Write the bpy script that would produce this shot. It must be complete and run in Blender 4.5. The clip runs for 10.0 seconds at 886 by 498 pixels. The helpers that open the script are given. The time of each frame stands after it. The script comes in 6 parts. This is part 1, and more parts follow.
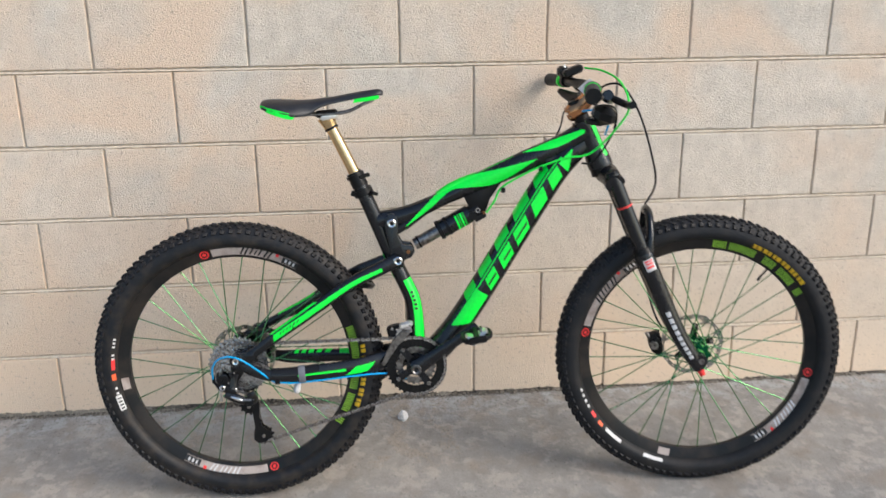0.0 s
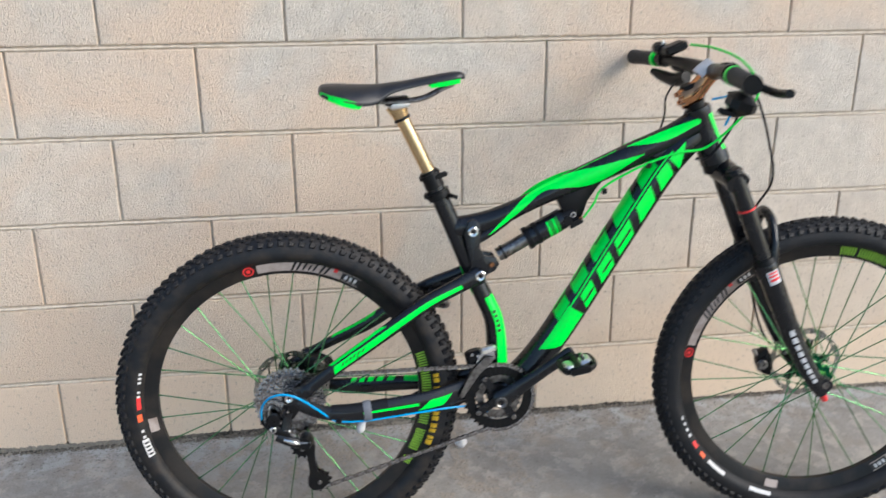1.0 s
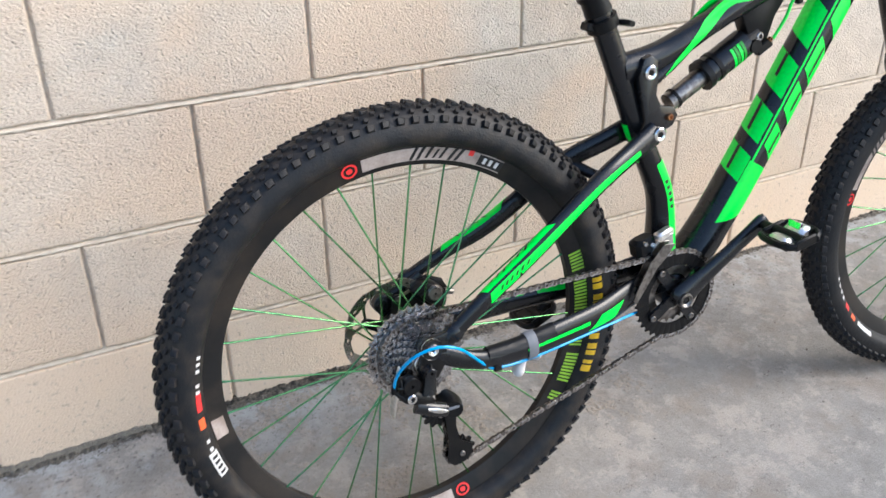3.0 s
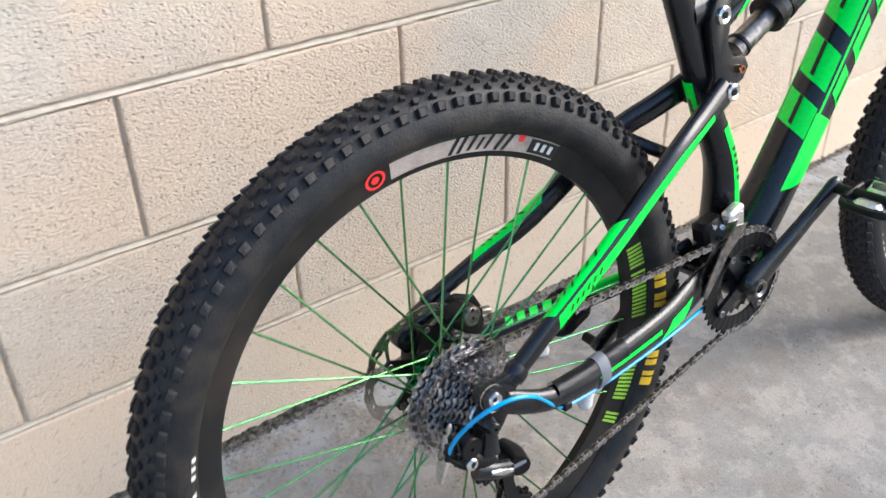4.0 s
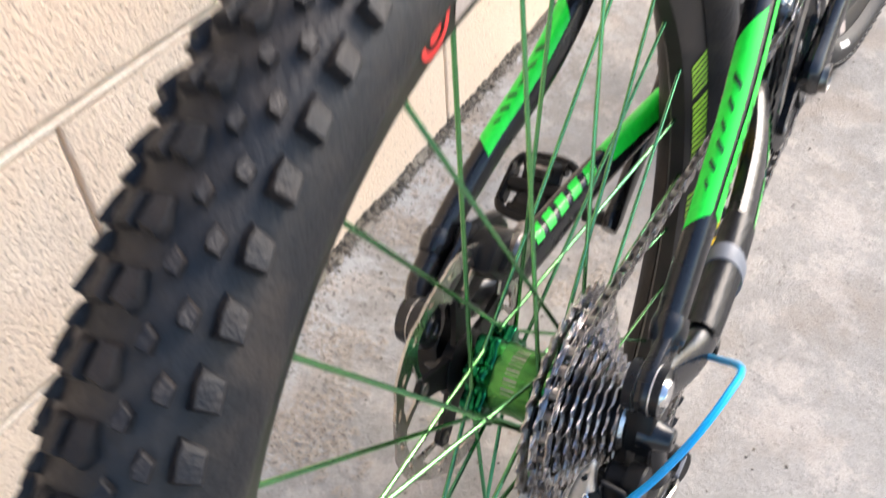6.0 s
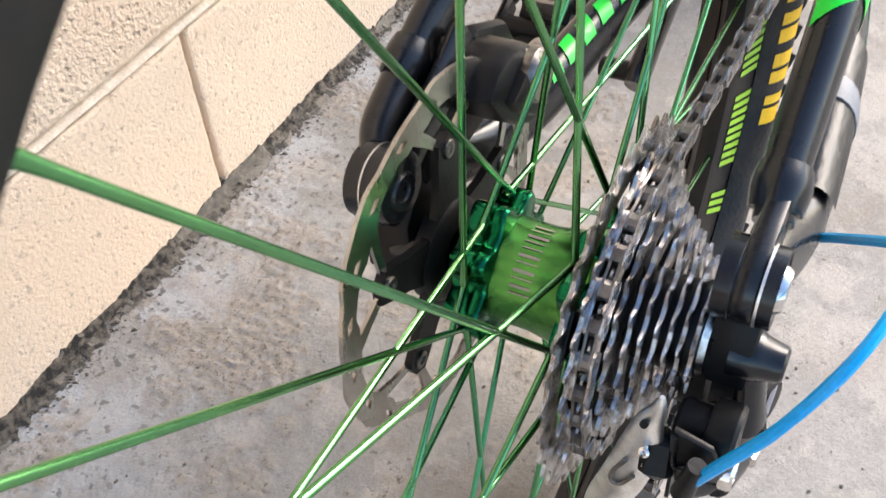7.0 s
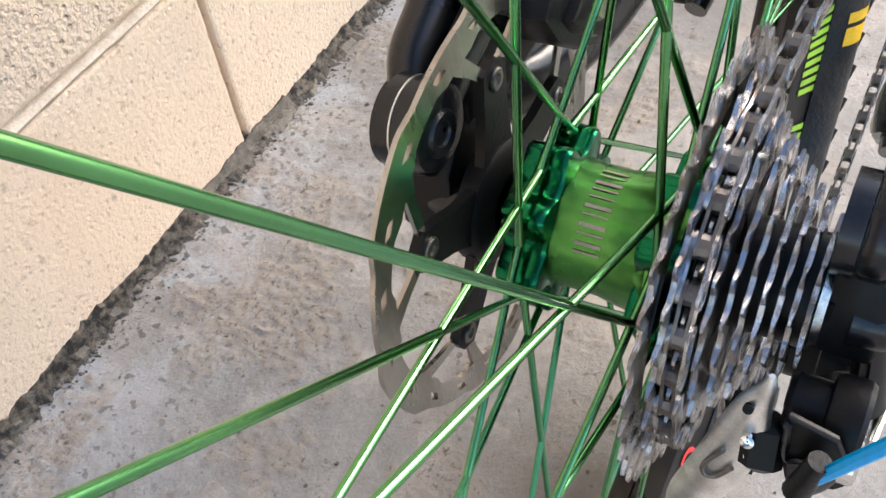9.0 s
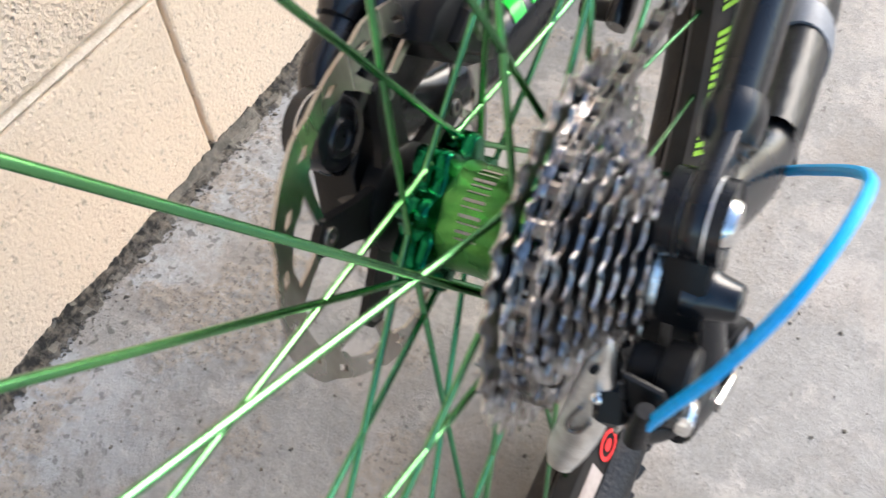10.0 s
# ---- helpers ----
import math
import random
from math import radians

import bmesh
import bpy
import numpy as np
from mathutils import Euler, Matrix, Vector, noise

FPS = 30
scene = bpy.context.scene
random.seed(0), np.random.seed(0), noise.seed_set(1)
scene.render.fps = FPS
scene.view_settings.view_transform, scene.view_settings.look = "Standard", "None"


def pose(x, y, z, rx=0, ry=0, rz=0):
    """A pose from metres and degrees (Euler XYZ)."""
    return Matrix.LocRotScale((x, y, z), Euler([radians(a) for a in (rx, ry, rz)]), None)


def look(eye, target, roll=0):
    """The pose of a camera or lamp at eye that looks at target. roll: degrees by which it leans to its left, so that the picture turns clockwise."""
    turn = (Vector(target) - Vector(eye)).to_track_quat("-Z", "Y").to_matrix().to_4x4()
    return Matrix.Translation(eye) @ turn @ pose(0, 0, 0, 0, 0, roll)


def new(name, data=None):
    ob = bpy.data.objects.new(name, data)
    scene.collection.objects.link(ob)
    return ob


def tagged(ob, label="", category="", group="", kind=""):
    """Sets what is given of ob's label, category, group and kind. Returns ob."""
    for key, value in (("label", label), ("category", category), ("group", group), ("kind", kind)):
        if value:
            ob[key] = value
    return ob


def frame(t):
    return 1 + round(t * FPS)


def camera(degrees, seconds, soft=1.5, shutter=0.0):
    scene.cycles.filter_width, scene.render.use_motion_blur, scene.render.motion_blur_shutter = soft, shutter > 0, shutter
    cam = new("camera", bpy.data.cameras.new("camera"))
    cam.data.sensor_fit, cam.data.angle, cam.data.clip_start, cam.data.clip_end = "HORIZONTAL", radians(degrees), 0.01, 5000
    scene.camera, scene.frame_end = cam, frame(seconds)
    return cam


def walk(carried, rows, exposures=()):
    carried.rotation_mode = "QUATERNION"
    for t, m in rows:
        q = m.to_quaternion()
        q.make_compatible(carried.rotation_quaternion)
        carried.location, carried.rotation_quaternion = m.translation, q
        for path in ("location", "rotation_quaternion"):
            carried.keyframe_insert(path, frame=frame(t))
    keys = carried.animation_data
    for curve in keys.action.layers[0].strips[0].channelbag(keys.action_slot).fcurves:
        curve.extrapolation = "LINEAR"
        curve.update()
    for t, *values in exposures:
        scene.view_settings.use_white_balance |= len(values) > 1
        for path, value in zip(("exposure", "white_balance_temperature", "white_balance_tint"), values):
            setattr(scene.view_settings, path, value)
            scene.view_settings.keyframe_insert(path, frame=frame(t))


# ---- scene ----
cam = camera(53.1, 10.0, 1.5, 0.5)
PATH = [
    (0, (-0.116, -2.466, 1.254), (0.061, -0.564, 0.662), -0.6),
    (0.5, (-0.171, -2.281, 1.265), (0.001, -0.381, 0.664), 0.5),
    (1, (-0.357, -2.085, 1.249), (-0.08, -0.22, 0.581), -0.2),
    (1.5, (-0.515, -1.927, 1.203), (-0.179, -0.112, 0.433), -0.0),
    (2, (-0.607, -1.704, 1.146), (-0.222, 0.068, 0.302), -0.5),
    (2.5, (-0.731, -1.553, 1.115), (-0.141, 0.133, 0.216), 0.7),
    (3, (-0.87, -1.374, 1.06), (-0.066, 0.196, 0.118), -0.6),
    (3.2, (-0.873, -1.305, 1.037), (-0.029, 0.241, 0.089), -0.9),
    (4.3, (-0.901, -0.89, 0.992), (0.246, 0.319, -0.114), -1.2),
    (4.5, (-0.936, -0.8, 0.996), (0.332, 0.266, -0.126), -1.1),
    (5, (-0.936, -0.65, 0.966), (0.414, 0.232, -0.216), -1.7),
    (5.5, (-0.834, -0.565, 0.89), (0.483, 0.231, -0.388), -3.1),
    (6, (-0.756, -0.537, 0.778), (0.515, 0.206, -0.576), -3.6),
    (6.2, (-0.734, -0.51, 0.723), (0.548, 0.174, -0.652), -0.7),
    (7.3, (-0.634, -0.465, 0.599), (0.517, 0.164, -0.911), -3.4),
    (7.5, (-0.624, -0.457, 0.588), (0.512, 0.182, -0.929), -4.5),
    (8, (-0.617, -0.449, 0.574), (0.478, 0.2, -0.969), -6.1),
    (8.5, (-0.618, -0.449, 0.569), (0.451, 0.206, -0.989), -6.7),
    (9, (-0.622, -0.449, 0.572), (0.449, 0.21, -0.983), -6.5),
    (9.5, (-0.628, -0.456, 0.58), (0.461, 0.202, -0.963), -6.0),
    (10, (-0.638, -0.498, 0.601), (0.458, 0.153, -0.94), -6.0),
]
EXPOSURES = [(0, 0.80, 6200, 7.6), (0.5, 0.87, 6050, 7.2), (1, 0.85, 5940, 6.6), (1.5, 1.13, 5960, 7.6), (2.5, 1.22, 5930, 7.6), (3.2, 1.22, 5920, 7.6), (4.5, 1.46, 5940, 7.8), (5.0, 1.31, 6060, 8.6), (5.5, 1.47, 6200, 10.3), (6.0, 1.85, 6340, 11.5), (7.3, 1.83, 6340, 10.5), (8.5, 1.75, 6290, 10.5), (9.3, 1.75, 6290, 10.5), (10, 1.79, 6140, 8.5)]
walk(cam, [(t, look(eye, target, roll)) for t, eye, target, roll in PATH], EXPOSURES)


# ---- light ----
world = bpy.data.worlds.new("world")
scene.world = world
world.use_nodes = True
wn = world.node_tree.nodes
sky = wn.new("ShaderNodeTexSky")
sky.sky_type, sky.sun_disc = "NISHITA", False
SUN_ELEVATION, SUN_AZIMUTH = radians(34), radians(122)
sky.sun_elevation, sky.sun_rotation = SUN_ELEVATION, SUN_AZIMUTH
wn["Background"].inputs["Strength"].default_value = 0.13
world.node_tree.links.new(sky.outputs[0], wn["Background"].inputs["Color"])
sun = new("sun", bpy.data.lights.new("sun", "SUN"))
sun.data.energy, sun.data.angle, sun.data.color = 1.9, radians(34), (1.0, 0.86, 0.72)
to_sun = Vector((math.sin(SUN_AZIMUTH) * math.cos(SUN_ELEVATION), math.cos(SUN_AZIMUTH) * math.cos(SUN_ELEVATION), math.sin(SUN_ELEVATION)))
sun.matrix_world = look(to_sun * 30, (0, 0, 0))


# ---- materials ----
def material(name, colour, rough=0.5, metal=0.0, second=None, scale=40.0, amount=0.5, bump=0.0, bump_scale=None, coat=0.0, random=0.0, spec=0.5, stretch=None):
    """A Principled surface with grain at two scales, an optional second colour in blotches, relief, and a spread over repeats."""
    m = bpy.data.materials.new(name)
    m.use_nodes = True
    nt, n = m.node_tree, m.node_tree.nodes
    b = n["Principled BSDF"]
    b.inputs["Roughness"].default_value, b.inputs["Metallic"].default_value = rough, metal
    b.inputs["Coat Weight"].default_value, b.inputs["Coat Roughness"].default_value = coat, 0.08
    b.inputs["Specular IOR Level"].default_value = spec
    co = n.new("ShaderNodeTexCoord")
    at = co.outputs["Object"]
    if stretch:
        mp = n.new("ShaderNodeMapping")
        mp.inputs["Scale"].default_value = stretch
        nt.links.new(at, mp.inputs[0])
        at = mp.outputs[0]
    big, fine = n.new("ShaderNodeTexNoise"), n.new("ShaderNodeTexNoise")
    big.inputs["Scale"].default_value, big.inputs["Detail"].default_value = scale, 5
    fine.inputs["Scale"].default_value, fine.inputs["Detail"].default_value = scale * 9, 4
    nt.links.new(at, big.inputs["Vector"]), nt.links.new(at, fine.inputs["Vector"])
    ramp = n.new("ShaderNodeMapRange")
    ramp.inputs[1].default_value, ramp.inputs[2].default_value = 0.42, 0.68
    ramp.inputs[4].default_value = amount
    nt.links.new(big.outputs[0], ramp.inputs[0])
    mix = n.new("ShaderNodeMix")
    mix.data_type = "RGBA"
    mix.inputs[6].default_value, mix.inputs[7].default_value = (*colour, 1), (*(second or [c * 0.7 for c in colour]), 1)
    nt.links.new(ramp.outputs[0], mix.inputs[0])
    grain = n.new("ShaderNodeMapRange")
    grain.inputs[1].default_value, grain.inputs[2].default_value = 0.25, 0.75
    grain.inputs[3].default_value, grain.inputs[4].default_value = 0.88, 1.12
    nt.links.new(fine.outputs[0], grain.inputs[0])
    hsv = n.new("ShaderNodeHueSaturation")
    nt.links.new(mix.outputs[2], hsv.inputs["Color"])
    value = grain.outputs[0]
    if random:
        info, spread, times = n.new("ShaderNodeObjectInfo"), n.new("ShaderNodeMapRange"), n.new("ShaderNodeMath")
        spread.inputs[3].default_value, spread.inputs[4].default_value = 1 - random, 1 + random
        nt.links.new(info.outputs["Random"], spread.inputs[0])
        times.operation = "MULTIPLY"
        nt.links.new(value, times.inputs[0]), nt.links.new(spread.outputs[0], times.inputs[1])
        value = times.outputs[0]
    nt.links.new(value, hsv.inputs["Value"])
    nt.links.new(hsv.outputs[0], b.inputs["Base Color"])
    rr = n.new("ShaderNodeMapRange")
    rr.inputs[3].default_value, rr.inputs[4].default_value = max(rough - 0.08, 0.03), min(rough + 0.12, 1)
    nt.links.new(big.outputs[0], rr.inputs[0]), nt.links.new(rr.outputs[0], b.inputs["Roughness"])
    if bump:
        bp = n.new("ShaderNodeBump")
        bp.inputs["Strength"].default_value, bp.inputs["Distance"].default_value = min(bump, 1.0), 0.004
        rel = fine
        if bump_scale:
            rel = n.new("ShaderNodeTexNoise")
            rel.inputs["Scale"].default_value, rel.inputs["Detail"].default_value = bump_scale, 6
            nt.links.new(at, rel.inputs["Vector"])
        nt.links.new(rel.outputs[0], bp.inputs["Height"]), nt.links.new(bp.outputs[0], b.inputs["Normal"])
    return m


BLACK_PAINT = material("black_paint", (0.005, 0.0055, 0.007), 0.24, scale=30, second=(0.010, 0.010, 0.011), amount=0.4, spec=0.5)
BLACK_MATTE = material("black_matte", (0.0055, 0.0055, 0.006), 0.36, scale=60, second=(0.011, 0.0098, 0.0085), amount=0.6, spec=0.2, bump=0.06)
GREEN_PAINT = material("green_paint", (0.012, 0.86, 0.045), 0.4, scale=25, second=(0.012, 0.78, 0.04), amount=0.5, coat=0.2)
GREEN_DARK = material("green_dark_print", (0.01, 0.32, 0.02), 0.45, scale=40)
GREEN_HOSE = material("green_hose", (0.03, 0.8, 0.06), 0.35, scale=60, second=(0.02, 0.6, 0.04))
GREEN_METAL = material("green_anodised_metal", (0.14, 0.37, 0.13), 0.22, 1.0, second=(0.07, 0.29, 0.14), scale=9, amount=0.9, coat=0.35)
HUB_METAL = material("green_anodised_hub", (0.10, 0.29, 0.07), 0.24, 1.0, second=(0.06, 0.23, 0.06), scale=30, amount=0.6)
TEAL_METAL = material("deep_green_anodised", (0.012, 0.15, 0.06), 0.18, 1.0, second=(0.005, 0.09, 0.04), scale=80, amount=0.6)
RUBBER = material("tyre_rubber", (0.0085, 0.0090, 0.0105), 0.52, scale=38, second=(0.055, 0.042, 0.031), amount=0.5, bump=0.2, spec=0.35)
FRONT_RUBBER = material("clean_tyre_rubber", (0.010, 0.0105, 0.012), 0.58, scale=24, second=(0.04, 0.033, 0.028), amount=0.4, bump=0.2, spec=0.32)
TREAD = material("tread_rubber", (0.0075, 0.0085, 0.0108), 0.45, scale=70, second=(0.048, 0.037, 0.03), amount=0.35, bump=0.25, spec=0.22)
RIM = material("rim_black", (0.009, 0.009, 0.0095), 0.4, scale=16, second=(0.05, 0.038, 0.028), amount=0.45, spec=0.25)
SILVER_BAND = material("dusty_silver_print", (0.42, 0.35, 0.31), 0.42, scale=35, second=(0.2, 0.15, 0.12), amount=0.8)
STEEL = material("steel", (0.74, 0.73, 0.71), 0.18, 1.0, scale=190, second=(0.12, 0.09, 0.065), amount=0.8, bump=0.2)
SATIN = material("satin_silver", (0.92, 0.90, 0.86), 0.36, 1.0, scale=120, second=(0.62, 0.58, 0.52), amount=0.6)
COG_STEEL = material("worn_cog_steel", (0.60, 0.60, 0.61), 0.15, 1.0, scale=210, second=(0.16, 0.105, 0.065), amount=0.85, bump=0.15)
DARK_STEEL = material("oiled_steel", (0.3, 0.28, 0.26), 0.34, 1.0, scale=90, second=(0.05, 0.04, 0.035), amount=0.8)
ROTOR_STEEL = material("rotor_steel", (0.45, 0.43, 0.40), 0.25, 1.0, scale=40, second=(0.24, 0.19, 0.14), amount=0.6, stretch=(1, 1, 0.25))
CHROME = material("chrome", (0.78, 0.77, 0.75), 0.14, 1.0, scale=50, second=(0.55, 0.53, 0.5), amount=0.5)
GOLD = material("gold_tube", (0.72, 0.52, 0.28), 0.2, 1.0, scale=40, second=(0.5, 0.36, 0.2), amount=0.4, stretch=(1, 1, 0.3))
BRONZE = material("copper_anodised", (0.6, 0.29, 0.13), 0.16, 1.0, scale=60, second=(0.24, 0.11, 0.06), amount=0.6)
SADDLE = material("saddle_cover", (0.008, 0.009, 0.012), 0.4, scale=50, second=(0.026, 0.026, 0.028), amount=0.5, bump=0.1)
GRIP = material("grip_rubber", (0.014, 0.014, 0.015), 0.7, scale=60, second=(0.03, 0.03, 0.03), bump=0.3)
BLUE_CABLE = material("blue_cable", (0.0, 0.34, 0.72), 0.3, scale=60, second=(0.0, 0.38, 0.76))
TAPE = material("wrinkled_tape", (0.007, 0.0075, 0.009), 0.3, scale=30, second=(0.012, 0.012, 0.013), amount=0.6, spec=0.22, bump=0.5, bump_scale=55, stretch=(0.5, 1, 2.0))
GREY_TIE = material("grey_rubber_band", (0.14, 0.15, 0.17), 0.55, scale=80)
RED = material("red_print", (0.8, 0.03, 0.03), 0.45, scale=60, second=(0.6, 0.05, 0.04))
ORANGE = material("orange_print", (0.85, 0.12, 0.03), 0.45, scale=60)
WHITE = material("white_print", (0.62, 0.61, 0.60), 0.5, scale=60, second=(0.5, 0.47, 0.44))
YELLOW = material("yellow_print", (0.8, 0.47, 0.01), 0.5, scale=50, second=(0.6, 0.35, 0.02))
LIME = material("lime_print", (0.28, 0.52, 0.035), 0.5, scale=50, second=(0.17, 0.34, 0.03))
BLACK_PRINT = material("black_print", (0.01, 0.01, 0.011), 0.4, scale=40)
STONE = material("white_stone", (0.66, 0.64, 0.62), 0.8, scale=120, bump=0.5)
MORTAR = material("painted_mortar", (0.63, 0.545, 0.435), 0.82, scale=60, second=(0.47, 0.375, 0.28), amount=0.7, bump=0.4, bump_scale=260)


def wall_paint():
    """Cream masonry paint over rough block: pits, coarse relief, grey weathering in clouds and rusty blotches."""
    m = material("cream_block_paint", (0.66, 0.58, 0.482), 0.8, scale=2.2, second=(0.575, 0.525, 0.45), amount=0.8, random=0.03, spec=0.25)
    nt, n = m.node_tree, m.node_tree.nodes
    b = n["Principled BSDF"]
    co = n.new("ShaderNodeTexCoord")
    geo = n.new("ShaderNodeNewGeometry")
    for node in [x for x in n if x.type == "TEX_NOISE"]:
        nt.links.new(geo.outputs["Position"], node.inputs["Vector"])
    coarse, pits, cloud = n.new("ShaderNodeTexNoise"), n.new("ShaderNodeTexVoronoi"), n.new("ShaderNodeTexNoise")
    coarse.inputs["Scale"].default_value, coarse.inputs["Detail"].default_value, coarse.inputs["Roughness"].default_value = 240, 4, 0.55
    pits.inputs["Scale"].default_value = 115
    cloud.inputs["Scale"].default_value, cloud.inputs["Detail"].default_value = 30, 3
    for node in (coarse, pits, cloud):
        nt.links.new(geo.outputs["Position"], node.inputs["Vector"])
    pit = n.new("ShaderNodeMapRange")
    pit.inputs[1].default_value, pit.inputs[2].default_value, pit.inputs[3].default_value, pit.inputs[4].default_value = 0.12, 0.26, 0.0, 1.0
    nt.links.new(pits.outputs["Distance"], pit.inputs[0])
    gate = n.new("ShaderNodeMapRange")
    gate.inputs[1].default_value, gate.inputs[2].default_value = 0.52, 0.62
    nt.links.new(cloud.outputs[0], gate.inputs[0])
    deep = n.new("ShaderNodeMath")
    deep.operation = "MAXIMUM"
    nt.links.new(pit.outputs[0], deep.inputs[0]), nt.links.new(gate.outputs[0], deep.inputs[1])
    total = n.new("ShaderNodeMath")
    total.operation = "MULTIPLY_ADD"
    total.inputs[1].default_value = 0.6
    nt.links.new(deep.outputs[0], total.inputs[0]), nt.links.new(coarse.outputs[0], total.inputs[2])
    warm, share, tint = n.new("ShaderNodeTexNoise"), n.new("ShaderNodeMapRange"), n.new("ShaderNodeMix")
    warm.inputs["Scale"].default_value, warm.inputs["Detail"].default_value, warm.inputs["Distortion"].default_value = 2.6, 4, 0.6
    nt.links.new(geo.outputs["Position"], warm.inputs["Vector"])
    share.inputs[1].default_value, share.inputs[2].default_value, share.inputs[4].default_value = 0.44, 0.64, 0.85
    # Leans the tint warmer to the left: bounce light put into the colour.
    warm_bounce, along, lean = n.new("ShaderNodeMapRange"), n.new("ShaderNodeSeparateXYZ"), n.new("ShaderNodeMath")
    warm_bounce.inputs[1].default_value, warm_bounce.inputs[2].default_value, warm_bounce.inputs[3].default_value, warm_bounce.inputs[4].default_value = -1.0, 1.6, 0.09, -0.10
    nt.links.new(geo.outputs["Position"], along.inputs[0]), nt.links.new(along.outputs["X"], warm_bounce.inputs[0])
    nt.links.new(warm.outputs[0], lean.inputs[0]), nt.links.new(warm_bounce.outputs[0], lean.inputs[1])
    nt.links.new(lean.outputs[0], share.inputs[0])
    tint.data_type = "RGBA"
    tint.inputs[7].default_value = (0.72, 0.55, 0.405, 1)
    hsv = next(x for x in n if x.type == "HUE_SAT")
    nt.links.new(share.outputs[0], tint.inputs[0]), nt.links.new(hsv.outputs[0], tint.inputs[6])
    # Blends to a warmer peach towards the foot of the wall.
    high, low, low_tint = n.new("ShaderNodeSeparateXYZ"), n.new("ShaderNodeMapRange"), n.new("ShaderNodeMix")
    nt.links.new(geo.outputs["Position"], high.inputs[0])
    low.inputs[1].default_value, low.inputs[2].default_value, low.inputs[3].default_value, low.inputs[4].default_value = 0.08, 0.7, 0.75, 0.0
    nt.links.new(high.outputs["Z"], low.inputs[0])
    low_tint.data_type = "RGBA"
    low_tint.inputs[7].default_value = (0.715, 0.557, 0.405, 1)
    nt.links.new(low.outputs[0], low_tint.inputs[0]), nt.links.new(tint.outputs[2], low_tint.inputs[6])
    # Dark specks: the shade in small pits, painted into the base colour.
    speck, hole, pit_shade = n.new("ShaderNodeTexNoise"), n.new("ShaderNodeMapRange"), n.new("ShaderNodeMix")
    speck.inputs["Scale"].default_value, speck.inputs["Detail"].default_value, speck.inputs["Roughness"].default_value = 105, 3, 0.6
    nt.links.new(geo.outputs["Position"], speck.inputs["Vector"])
    hole.inputs[1].default_value, hole.inputs[2].default_value, hole.inputs[4].default_value = 0.585, 0.70, 0.65
    nt.links.new(speck.outputs[0], hole.inputs[0])
    pit_shade.data_type = "RGBA"
    pit_shade.inputs[7].default_value = (0.36, 0.285, 0.215, 1)
    nt.links.new(hole.outputs[0], pit_shade.inputs[0]), nt.links.new(low_tint.outputs[2], pit_shade.inputs[6])
    nt.links.new(pit_shade.outputs[2], b.inputs["Base Color"])
    bump = n.new("ShaderNodeBump")
    bump.inputs["Strength"].default_value, bump.inputs["Distance"].default_value = 0.85, 0.0045
    thick = n.new("ShaderNodeMapRange")
    thick.inputs[1].default_value, thick.inputs[2].default_value, thick.inputs[3].default_value, thick.inputs[4].default_value = 0.195, 0.215, 0.42, 0.9
    nt.links.new(high.outputs["Z"], thick.inputs[0]), nt.links.new(thick.outputs[0], bump.inputs["Strength"])
    nt.links.new(total.outputs[0], bump.inputs["Height"]), nt.links.new(bump.outputs[0], b.inputs["Normal"])
    return m


